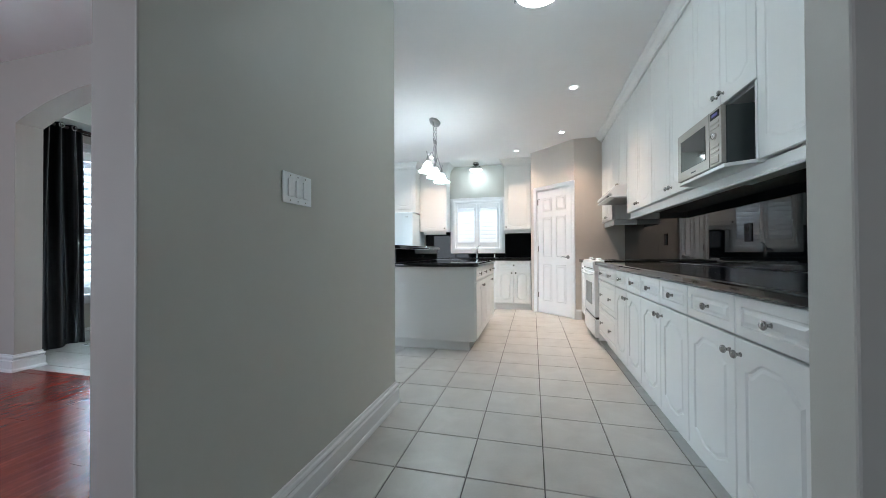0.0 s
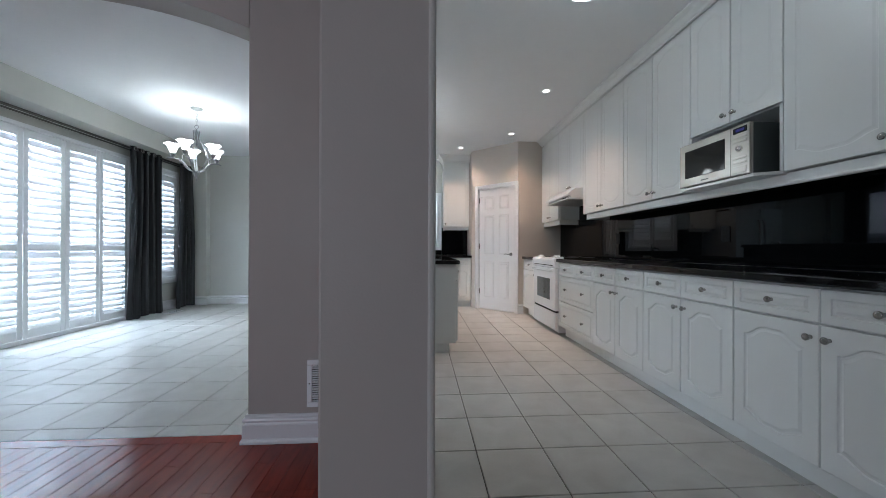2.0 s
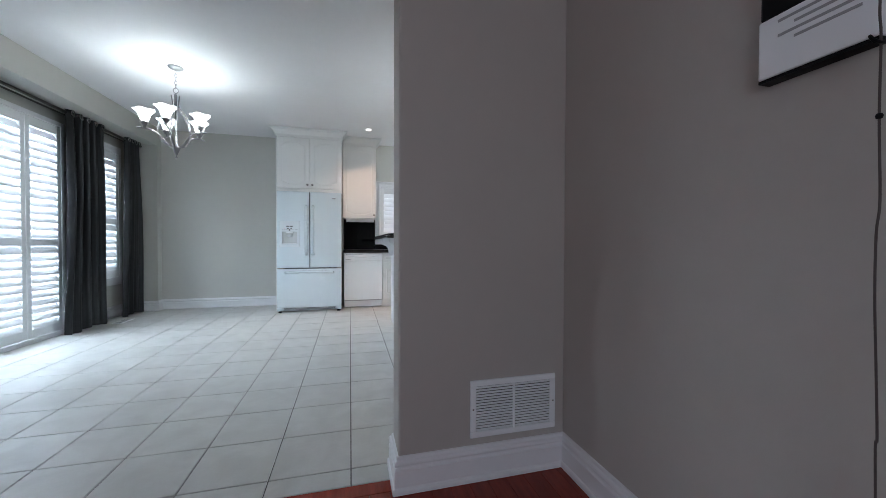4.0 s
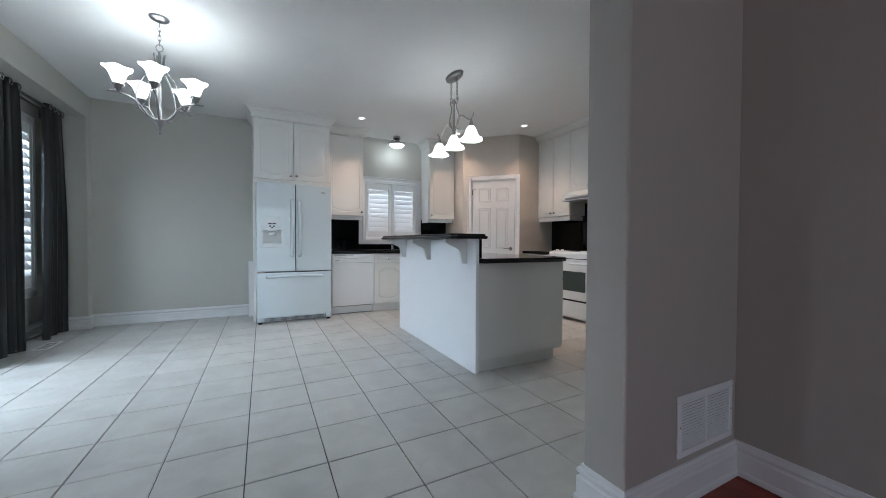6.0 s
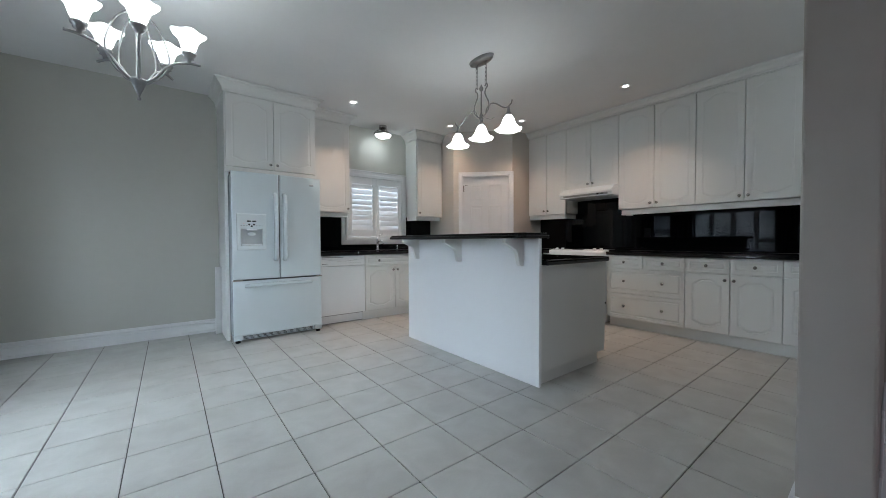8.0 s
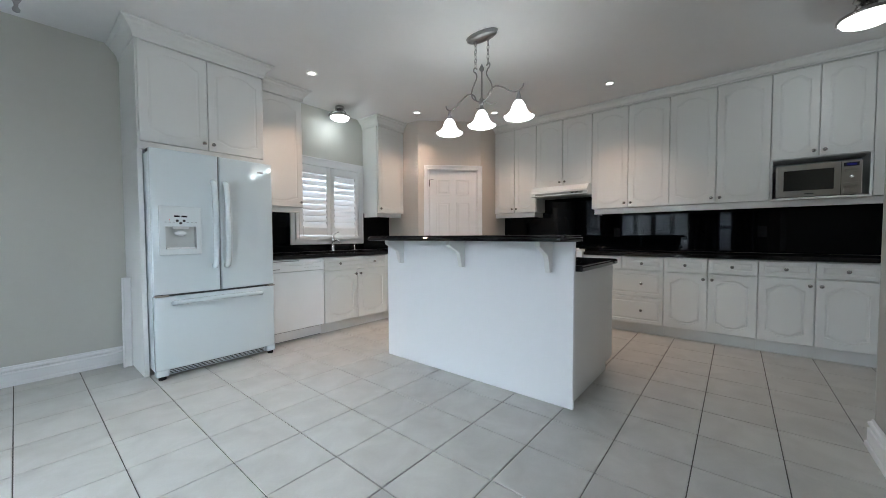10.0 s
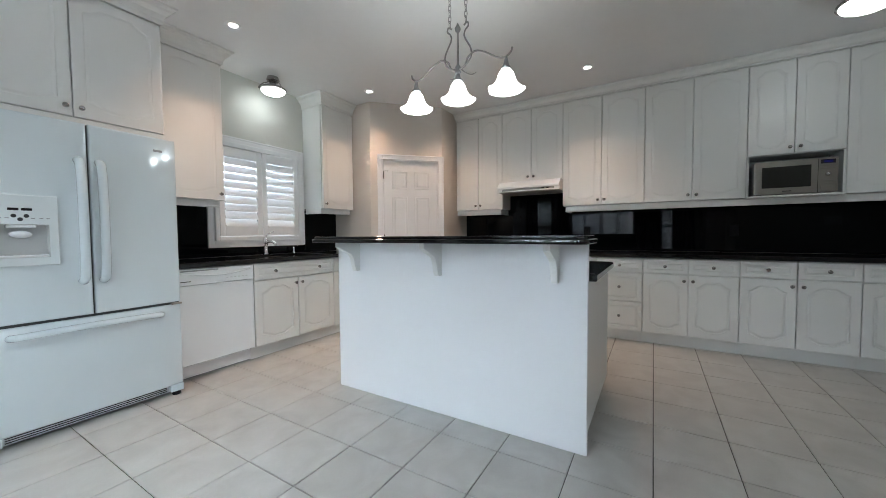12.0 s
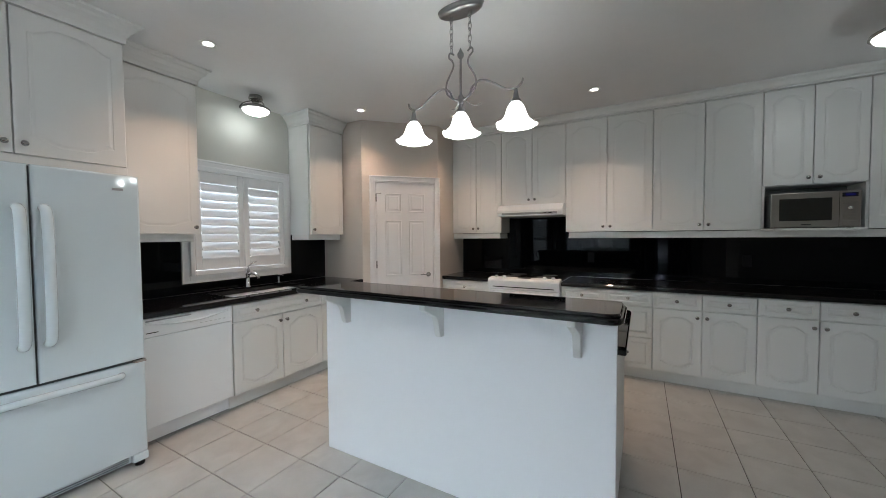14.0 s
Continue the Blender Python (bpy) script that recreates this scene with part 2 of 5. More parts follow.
def prism(points, depth, axis="y", at=0.0, bm=None, bevel=0.0):
    """A flat outline (a, b) drawn out along an axis."""
    bm = bm or bmesh.new()

    def co(a, b, d):
        return {"x": (d, a, b), "y": (a, d, b), "z": (a, b, d)}[axis]

    f0 = [bm.verts.new(co(a, b, at)) for a, b in points]
    f1 = [bm.verts.new(co(a, b, at + depth)) for a, b in points]
    n = len(points)
    fs = [bm.faces.new(f0), bm.faces.new(list(reversed(f1)))]
    for i in range(n):
        fs.append(bm.faces.new((f0[(i + 1) % n], f0[i], f1[i], f1[(i + 1) % n])))
    bmesh.ops.recalc_face_normals(bm, faces=fs)
    if bevel:
        bmesh.ops.bevel(bm, geom=list({e for f in fs for e in f.edges}), offset=bevel, segments=1, affect="EDGES")
    return bm


def lathe(profile, seg=20, bm=None, m=None, ruffle=0.0, petals=5):
    """A turned shape from (radius, height) pairs about z; ruffle waves its last ring."""
    bm = bm or bmesh.new()
    m = m or Matrix()
    rings = []
    n = len(profile)
    for k, (r, z) in enumerate(profile):
        w = ruffle * (k / (n - 1)) ** 4
        ring = []
        for i in range(seg):
            a = 2 * math.pi * i / seg
            c = math.cos(petals * a)
            ring.append(bm.verts.new(m @ Vector(((r + w * c) * math.cos(a), (r + w * c) * math.sin(a), z + w * 0.45 * c))))
        rings.append(ring)
    fs = []
    for a, b in zip(rings, rings[1:]):
        for i in range(seg):
            fs.append(bm.faces.new((a[i], a[(i + 1) % seg], b[(i + 1) % seg], b[i])))
    if profile[0][0] > 0:
        fs.append(bm.faces.new(list(reversed(rings[0]))))
    if profile[-1][0] > 0 and not ruffle:
        fs.append(bm.faces.new(rings[-1]))
    bmesh.ops.remove_doubles(bm, verts=bm.verts[:], dist=1e-5)
    bmesh.ops.recalc_face_normals(bm, faces=bm.faces[:])
    return bm


def tube(points, radius, seg=8, bm=None, taper=None, closed=False):
    bm = bm or bmesh.new()
    pts = [Vector(p) for p in points]
    n = len(pts)
    rings, up = [], None
    for i, p in enumerate(pts):
        a = pts[i - 1] if (i or closed) else p
        b = pts[(i + 1) % n] if (i < n - 1 or closed) else p
        d = (b - a).normalized()
        if up is None:
            up = d.orthogonal().normalized()
        up = (up - d * up.dot(d)).normalized()
        side = d.cross(up)
        r = radius if taper is None else radius * (1 + (taper - 1) * i / (n - 1))
        rings.append([bm.verts.new(p + (up * math.cos(2 * math.pi * k / seg) + side * math.sin(2 * math.pi * k / seg)) * r) for k in range(seg)])
    for i in range(n if closed else n - 1):
        a, b = rings[i], rings[(i + 1) % n]
        for k in range(seg):
            bm.faces.new((a[k], a[(k + 1) % seg], b[(k + 1) % seg], b[k]))
    if not closed:
        bm.faces.new(list(reversed(rings[0])))
        bm.faces.new(rings[-1])
    bmesh.ops.recalc_face_normals(bm, faces=bm.faces[:])
    return bm


def smooth_path(ctrl, steps=8):
    """Catmull-Rom through control points."""
    p = [Vector(c) for c in ctrl]
    p = [2 * p[0] - p[1]] + p + [2 * p[-1] - p[-2]]
    out = []
    for i in range(1, len(p) - 2):
        for k in range(steps):
            t = k / steps
            a, b, c, d = p[i - 1], p[i], p[i + 1], p[i + 2]
            out.append(0.5 * (2 * b + (c - a) * t + (2 * a - 5 * b + 4 * c - d) * t * t + (3 * b - 3 * c + d - a) * t ** 3))
    out.append(p[-2])
    return out


def sweep(path, profile, bm=None):
    """A moulding: an outline (out, z) carried along a flat path with mitred corners. Out is to the right of the way along it."""
    bm = bm or bmesh.new()
    pts = [Vector(p) for p in path]
    rings = []
    for i, p in enumerate(pts):
        dirs = []
        if i > 0:
            dirs.append((p - pts[i - 1]).normalized())
        if i < len(pts) - 1:
            dirs.append((pts[i + 1] - p).normalized())
        ns = [Vector((d.y, -d.x)) for d in dirs]
        n = sum(ns, Vector((0, 0))).normalized()
        k = 1 / max(0.3, n.dot(ns[0]))
        rings.append([bm.verts.new((p.x + n.x * o * k, p.y + n.y * o * k, z)) for o, z in profile])
    m = len(profile)
    for a, b in zip(rings, rings[1:]):
        for k in range(m):
            bm.faces.new((a[k], a[(k + 1) % m], b[(k + 1) % m], b[k]))
    bm.faces.new(rings[0])
    bm.faces.new(list(reversed(rings[-1])))
    bmesh.ops.recalc_face_normals(bm, faces=bm.faces[:])
    return bm


def structure(name, bm, material, label, category, m=None):
    return tagged(part(name, bm, material, None, "", m), label, category, "", "structure")


def routed(w, h, t, margin, rise, fall, bevel=0.003, deep=0.006):
    """A cabinet front, x from 0 to w, z from 0 to h, its face at y = -t: a routed line round a raised field, arched above and below."""
    bm = bmesh.new()
    n = 20

    def bell(u):
        s = min(1.0, max(0.0, (0.5 - abs(u - 0.5)) / 0.36))
        return s * s * (3 - 2 * s)

    def loop(ins, y):
        a, b = margin + ins, w - margin - ins
        out = []
        for i in range(n + 1):
            u = i / n
            out.append((a + (b - a) * u, y, margin - fall * bell(u) + fall + ins))
        for i in range(n + 1):
            u = 1 - i / n
            out.append((a + (b - a) * u, y, h - margin - rise + rise * bell(u) - ins))
        return [bm.verts.new(p) for p in out]

    edge = []
    e = bevel
    for i in range(n + 1):
        edge.append((e + (w - 2 * e) * i / n, -t, e))
    for i in range(n + 1):
        edge.append((w - e - (w - 2 * e) * i / n, -t, h - e))
    face = [bm.verts.new(p) for p in edge]
    side, back = [], []
    for x, y, z in edge:
        X = 0 if x <= e + 1e-6 else w if x >= w - e - 1e-6 else x
        Z = 0 if z <= e + 1e-6 else h
        side.append(bm.verts.new((X, -t + e, Z)))
        back.append(bm.verts.new((X, 0, Z)))
    rings = [back, side, face, loop(0, -t), loop(0.004, -t + deep), loop(0.011, -t + deep), loop(0.022, -t + deep / 6)]
    m = len(edge)
    for a, b in zip(rings, rings[1:]):
        for i in range(m):
            bm.faces.new((a[i], a[(i + 1) % m], b[(i + 1) % m], b[i]))
    bm.faces.new(rings[-1])
    bm.faces.new(list(reversed(rings[0])))
    bmesh.ops.recalc_face_normals(bm, faces=bm.faces[:])
    return bm


# ---------------------------------------------------------------- the large structure
CH = 2.735


def wall_with_holes(u0, u1, z0, z1, holes, depth, at, axis):
    """A wall with openings that go through it. holes: (u0, u1, z0, z1) in order."""
    bm = bmesh.new()

    def slab(a, b, c, d):
        if b - a > 1e-4 and d - c > 1e-4:
            if axis == "x":
                box((at, a, c), (at + depth, b, d), 0, 1, bm)
            else:
                box((a, at, c), (b, at + depth, d), 0, 1, bm)

    u = u0
    for a, b, c, d in holes:
        slab(u, a, z0, z1)
        slab(a, b, z0, c)
        slab(a, b, d, z1)
        u = b
    slab(u, u1, z0, z1)
    return bm


SOUTH_WALL = wall_with_holes(-6.4, 1.38, 0, CH, [(-4.7, -2.3, 0.55, 2.25)], 0.14, -2.8, "y")
floor = structure("floor", box((-6.4, -2.8, -0.20), (1.52, 7.05, -0.006)), GROUT, "grey grout bed under ceramic tile and hardwood floor", "floor")
structure("ceiling", box((-6.4, -2.8, CH), (1.52, 7.05, CH + 0.15)), CEIL, "smooth white painted ceiling over kitchen and living room", "ceiling")
structure("wall_east", box((1.38, -2.8, 0), (1.52, 7.05, CH)), WALL, "greige painted wall behind the long cabinet run", "wall")
structure("wall_south", SOUTH_WALL, TAUPE, "plain taupe front wall of the living room with a window", "wall")
structure("wall_living", box((-6.4, -2.66, 0), (-6.26, 2.172, CH)), TAUPE, "plain taupe painted living room wall", "wall")
structure("wall_jamb", box((0.675, 0.80, 0), (1.38, 0.93, CH), 0.006, 2), WALL, "short painted wall end beside the last cabinets", "wall")
structure("wall_hall", box((-1.012, 0.555, 0), (-0.860, 2.172, CH), 0.004, 2), TAUPE, "taupe painted living room side of the hall partition", "wall")
structure("wall_hall_kitchen", box((-0.866, 0.5525, 0), (-0.855, 2.1745, CH), 0.004, 2), WALL, "greige painted kitchen side of the hall partition", "wall")
structure("wall_stub", box((-1.778, 1.99, 0), (-1.008, 2.172, CH), 0.010, 3), TAUPE, "short taupe wall beside the arch with a return-air vent", "wall")


def arch_points():
    x0, x1, z0, z1 = -4.325, -1.778, 2.175, 2.425
    return [(x0 + (x1 - x0) * i / 32, z0 + (z1 - z0) * (1 - abs(2 * i / 32 - 1) ** 2.1)) for i in range(33)]


structure("wall_arch", prism([(-6.26, 0), (-4.325, 0)] + arch_points() + [(-1.778, CH), (-6.26, CH)], 0.182, "y", 1.99), TAUPE,
          "taupe wall with a wide flat-arched opening to the breakfast area", "wall")


WEST = [(2.65, 3.40, 0.50, 2.27), (3.63, 5.43, 0.02, 2.31), (5.74, 6.46, 0.50, 2.27)]
structure("wall_west", wall_with_holes(2.172, 7.05, 0, CH, WEST, 0.18, -5.28, "x"), WALL, "greige wall of the window bay with a patio door and two windows", "wall")
structure("wall_bulkhead", box((-5.10, 2.172, 2.465), (-4.745, 6.75, CH), 0.004, 1), WALL, "painted bulkhead over the window bay", "wall")
structure("wall_bay_end", box((-5.10, 6.75, 0), (-4.745, 6.87, CH), 0.006, 2), WALL, "painted corner return at the end of the window bay", "wall")
structure("wall_north", wall_with_holes(-5.28, 1.52, 0, CH, [(-1.46, -0.55, 1.08, 2.02)], 0.18, 6.87, "y"), WALL, "greige kitchen wall with a window over the sink", "wall")

# pantry: a wall across the corner with its door, and two short returns
PA = Vector((0.03, 6.24))
PM = Matrix.Translation((PA.x, PA.y, 0)) @ Matrix.Rotation(radians(-45), 4, "Z")
structure("wall_pantry", wall_with_holes(0, 0.905, 0, CH, [(0.145, 0.86, 0, 2.045)], 0.12, 0.0, "y"), BEIGE, "warm beige diagonal wall of the corner pantry", "wall", PM)
structure("wall_pantry_west", box((0.03, 6.24, 0), (0.14, 6.87, CH)), BEIGE, "short warm beige return of the pantry", "wall")
structure("wall_pantry_south", box((0.67, 5.60, 0), (1.38, 5.72, CH)), BEIGE, "short warm beige return of the pantry", "wall")

# mouldings
BASE = [(0, 0), (0.026, 0), (0.026, 0.014), (0.023, 0.023), (0.018, 0.027), (0.018, 0.094), (0.011, 0.098), (0.008, 0.106), (0.016, 0.112), (0.019, 0.120), (0.016, 0.129), (0.008, 0.134), (0.006, 0.146), (0, 0.148)]
for path, where in (
    ([(-1.008, 1.99 + 0.0), (-1.778, 1.99), (-1.778, 2.172), (-0.855, 2.175), (-0.855, 0.555), (-1.012, 0.555), (-1.012, 1.99)], "the partition wall"),
    ([(-3.03, 6.87), (-4.745, 6.87), (-4.745, 6.75), (-5.10, 6.75), (-5.10, 5.55)], "the breakfast area"),
    ([(-5.10, 3.50), (-5.10, 2.172), (-4.325, 2.172), (-4.325, 1.99), (-6.26, 1.99), (-6.26, -2.66)], "the arch"),
):
    structure("baseboard", sweep(path, [(-o, z) for o, z in BASE]), TRIM, "white moulded baseboard along " + where, "baseboard")
structure("baseboard", sweep([(0.76, 5.60), (0.675, 5.60)], [(-o, z) for o, z in BASE]), TRIM, "white moulded baseboard beside the pantry door", "baseboard")
structure("baseboard", sweep([(0.675, 0.93), (0.675, 0.80), (1.38, 0.80)], BASE), TRIM, "white moulded baseboard at the hall wall end", "baseboard")


def casing(u0, u1, z0, z1, width=0.062, depth=0.018, sill=False):
    """Door or window trim round an opening, its back at y = 0, its face at y = -depth."""
    bm = bmesh.new()
    w = width

    def leg(a, b, c, d):
        box((a, -depth, c), (b, 0, d), 0.003, 1, bm)

    leg(u0 - w, u0, z0 - (w if sill else 0), z1 + w)
    leg(u1, u1 + w, z0 - (w if sill else 0), z1 + w)
    leg(u0, u1, z1, z1 + w)
    if sill:
        leg(u0, u1, z0 - w, z0)
    q = 0.010
    box((u0 - q, -depth - 0.005, z0 - (q if sill else 0)), (u0 + 0.001, -depth + 0.001, z1 + q), 0.002, 1, bm)
    box((u1 - 0.001, -depth - 0.005, z0 - (q if sill else 0)), (u1 + q, -depth + 0.001, z1 + q), 0.002, 1, bm)
    box((u0 + 0.001, -depth - 0.005, z1 - 0.001), (u1 - 0.001, -depth + 0.001, z1 + q), 0.002, 1, bm)
    o = 0.016
    box((u0 - w - 0.001, -depth - 0.007, z0 - (w if sill else 0)), (u0 - w + o, -depth + 0.001, z1 + w), 0.002, 1, bm)
    box((u1 + w - o, -depth - 0.007, z0 - (w if sill else 0)), (u1 + w + 0.001, -depth + 0.001, z1 + w), 0.002, 1, bm)
    box((u0 - w + o, -depth - 0.007, z1 + w - o), (u1 + w - o, -depth + 0.001, z1 + w + 0.001), 0.002, 1, bm)
    if sill:
        box((u0 - w + o, -depth - 0.007, z0 - w - 0.001), (u1 + w - o, -depth + 0.001, z0 - w + o), 0.002, 1, bm)
    return bm


# ---------------------------------------------------------------- pantry door
door = tagged(new_at("door_1", PM), "closed white six-panel pantry door with a dark pewter lever", "door", "", "structure")
part("door_casing", casing(0.145, 0.86, 0.0, 2.045), TRIM, door)
jb = box((0.145, 0.0, 0), (0.158, 0.12, 2.045))
box((0.847, 0.0, 0), (0.86, 0.12, 2.045), 0, 1, jb)
box((0.158, 0.0, 2.032), (0.847, 0.12, 2.045), 0, 1, jb)
part("door_jamb", jb, TRIM, door)


def six_panel(w, h, t):
    bm = box((0, 0, 0), (w, t, h), 0.002)
    xs = [(0.105, w / 2 - 0.045), (w / 2 + 0.045, w - 0.105)]
    for z0, z1 in ((0.20, 0.80), (0.93, 1.58), (1.68, 1.90)):
        for a, b in xs:
            for lo, hi in (((a, z0), (b, z0 + 0.012)), ((a, z1 - 0.012), (b, z1)), ((a, z0 + 0.012), (a + 0.012, z1 - 0.012)), ((b - 0.012, z0 + 0.012), (b, z1 - 0.012))):
                box((lo[0], -0.008, lo[1]), (hi[0], 0.002, hi[1]), 0.004, 1, bm)
            box((a + 0.034, -0.007, z0 + 0.034), (b - 0.034, 0.0, z1 - 0.034), 0.0065, 1, bm)
    return bm


slab = part("door_leaf", six_panel(0.683, 2.022, 0.035), TRIM, door, "", Matrix.Translation((0.161, 0.006, 0.008)))
hd = lathe([(0.0, 0.0), (0.028, 0.0), (0.028, 0.006), (0.013, 0.010), (0.010, 0.045), (0.0, 0.045)], 16, None, Matrix.Translation((0.62, -0.004, 0.93)) @ Matrix.Rotation(radians(90), 4, "X"))
tube(smooth_path([(0.62, -0.045, 0.93), (0.59, -0.050, 0.931), (0.55, -0.048, 0.936), (0.515, -0.044, 0.93)], 5), 0.008, 8, hd, 0.7)
part("door_handle", hd, PEWTER, slab, "dark pewter lever handle", None, True)
for z in (0.25, 1.02, 1.80):
    part("hinge", box((-0.006, -0.008, z), (0.006, 0.003, z + 0.09), 0.002), BRONZE, slab)
part("hinge_stop", tube([(0.0, -0.010, 1.80), (0.0, -0.012, 1.895), (0.058, -0.014, 1.897)], 0.0035, 6), BRONZE, slab, "dark hinge-pin door stop")

# ---------------------------------------------------------------- shutters, windows and patio door


def louver_mesh(length, width):
    """One slat along x, an oval section."""
    pts = [(math.cos(a) * width / 2, math.sin(a) * 0.0055) for a in (2 * math.pi * i / 10 for i in range(10))]
    bm = prism(pts, length, "x", 0.0)
    me = bpy.data.meshes.new("louver")
    bm.to_mesh(me)
    bm.free()
    me.materials.append(SLAT)
    return me


def shutter(parent, u0, u1, z0, z1, mids, tilt, pitch=0.083, stile=0.052, rail=0.095):
    """One hinged shutter panel with its slats, in a plane x to the right, z up, the room at -y."""
    fr = box((u0, -0.014, z0), (u0 + stile, 0.014, z1), 0.003)
    box((u1 - stile, -0.014, z0), (u1, 0.014, z1), 0.003, 1, fr)
    cuts = [z0] + sorted(mids) + [z1]
    for i, z in enumerate(cuts):
        a, b = (z, z + rail) if i == 0 else (z - rail, z) if i == len(cuts) - 1 else (z - 0.04, z + 0.04)
        box((u0 + stile, -0.013, a), (u1 - stile, 0.013, b), 0.002, 1, fr)
    frame_ob = part("panel_frame", fr, SHUT, parent)
    me = louver_mesh(u1 - u0 - 2 * stile - 0.004, pitch * 1.18)
    for i in range(len(cuts) - 1):
        a = cuts[i] + (rail if i == 0 else 0.04)
        b = cuts[i + 1] - (rail if i == len(cuts) - 2 else 0.04)
        k = max(1, round((b - a) / pitch))
        step = (b - a) / k
        for j in range(k):
            share("louver", me, frame_ob, Matrix.Translation((u0 + stile + 0.002, 0, a + step * (j + 0.5))) @ Matrix.Rotation(radians(tilt), 4, "X"))
    return frame_ob


def window_thing(name, m, u0, u1, z0, z1, wall, panels, mids, tilt, label, sill, to_floor=False, frame_w=0.045, pitch=0.083):
    """A window: sash and glass in the wall, trim, and shutters in a frame before it. x to the right seen from the room, y outwards."""
    w = tagged(new_at(name, m), label, "window", "", "structure")
    fr = box((u0, 0.06, z0), (u0 + 0.05, 0.13, z1))
    box((u1 - 0.05, 0.06, z0), (u1, 0.13, z1), 0, 1, fr)
    box((u0 + 0.05, 0.06, z0), (u1 - 0.05, 0.13, z0 + 0.06), 0, 1, fr)
    box((u0 + 0.05, 0.06, z1 - 0.05), (u1 - 0.05, 0.13, z1), 0, 1, fr)
    if u1 - u0 > 1.2:
        box(((u0 + u1) / 2 - 0.04, 0.06, z0 + 0.06), ((u0 + u1) / 2 + 0.04, 0.13, z1 - 0.05), 0, 1, fr)
    else:
        zm = (z0 + z1) / 2 - 0.05
        box((u0 + 0.05, 0.07, zm - 0.025), (u1 - 0.05, 0.12, zm + 0.025), 0, 1, fr)
    part("window_frame", fr, TRIM, w)
    g = part("pane", box((u0 + 0.045, 0.088, z0 + 0.05), (u1 - 0.045, 0.094, z1 - 0.045)), GLASS, w)
    g.visible_shadow = False
    if sill:
        part("window_casing", casing(u0, u1, z0, z1, 0.062, 0.018, True), TRIM, w)
    sf = box((u0 - 0.005, -0.045, z0), (u0 + frame_w - 0.012, 0.0, z1), 0.003)
    box((u1 - frame_w + 0.012, -0.045, z0), (u1 + 0.005, 0.0, z1), 0.003, 1, sf)
    box((u0 + frame_w - 0.012, -0.045, z1 - frame_w), (u1 - frame_w + 0.012, 0.0, z1), 0.003, 1, sf)
    box((u0 + frame_w - 0.012, -0.045, z0), (u1 - frame_w + 0.012, 0.0, z0 + frame_w), 0.003, 1, sf)
    part("shutter_frame", sf, SHUT, w)
    a, b = u0 + frame_w - 0.01, u1 - frame_w + 0.01
    part("shutter_stop", box((a, -0.004, z1 - frame_w - 0.012), (b, 0.0, z1 - frame_w), 0.001), SHUT, w)
    for i in range(panels):
        p = shutter(w, a + (b - a) * i / panels + 0.002, a + (b - a) * (i + 1) / panels - 0.002, z0 + frame_w + 0.004, z1 - frame_w - 0.004, mids, tilt, pitch)
        p.location.y = -0.028
    return w


# west bay: seen from the room, x to the right is north
WM = Matrix.Translation((-5.10, 0, 0)) @ Matrix.Rotation(radians(90), 4, "Z")
window_thing("window_1", WM, 2.65, 3.40, 0.50, 2.27, None, 1, [1.30], 63, "tall narrow window with white plantation shutters, part open", True)
window_thing("window_2", WM, 5.74, 6.46, 0.50, 2.27, None, 1, [1.30], 63, "tall narrow window with white plantation shutters, part open", True)
window_thing("patio_door", WM, 3.60, 5.46, 0.0, 2.335, None, 4, [1.02], 63, "glazed patio door behind four tall white plantation shutters", False, pitch=0.078)
fw = box((-4.7, -2.76, 0.55), (-4.64, -2.70, 2.25))
for lo, hi in (((-2.36, -2.76, 0.55), (-2.3, -2.70, 2.25)), ((-4.64, -2.76, 0.55), (-2.36, -2.70, 0.62)), ((-4.64, -2.76, 2.18), (-2.36, -2.70, 2.25)), ((-3.53, -2.76, 0.62), (-3.47, -2.70, 2.18))):
    box(lo, hi, 0, 1, fw)
structure("window_4", fw, TRIM, "white window frame in the living room front wall", "window")
# north window over the sink
NM = Matrix.Translation((0, 6.87, 0))
window_thing("window_3", NM, -1.48, -0.53, 1.065, 2.035, None, 2, [], 63, "kitchen window over the sink with white plantation shutters", True, pitch=0.0765)
structure("backdrop", box((-30.2, -25, -1), (-30, 35, 9)), mat("pale_far_house", (0.75, 0.77, 0.8), 0.8, spots=0.05, scale=0.4), "pale overexposed distance outside the windows", "backdrop")
structure("ground", box((-80, -80, -0.5), (80, 80, -0.25)), mat("pale_paving", (0.4, 0.4, 0.4), 0.9, spots=0.15, scale=0.6), "pale ground outside the house", "ground")

# ---------------------------------------------------------------- cabinets
KNOB = None


def knob(parent, x, y, z):
    """A small round nickel knob that sticks out along -y."""
    global KNOB
    if KNOB is None:
        ob = part("knob", lathe([(0.0, 0.0), (0.009, 0.0), (0.007, 0.004), (0.0055, 0.010), (0.008, 0.015), (0.0145, 0.019), (0.0155, 0.024), (0.012, 0.029), (0.0, 0.031)], 14, None, Matrix.Rotation(radians(90), 4, "X")), NICKEL, parent, "brushed nickel knob", Matrix.Translation((x, y, z)), True)
        KNOB = ob.data
        return ob
    ob = share("knob", KNOB, parent, Matrix.Translation((x, y, z)))
    ob["label"] = "brushed nickel knob"
    return ob


G = 0.0029


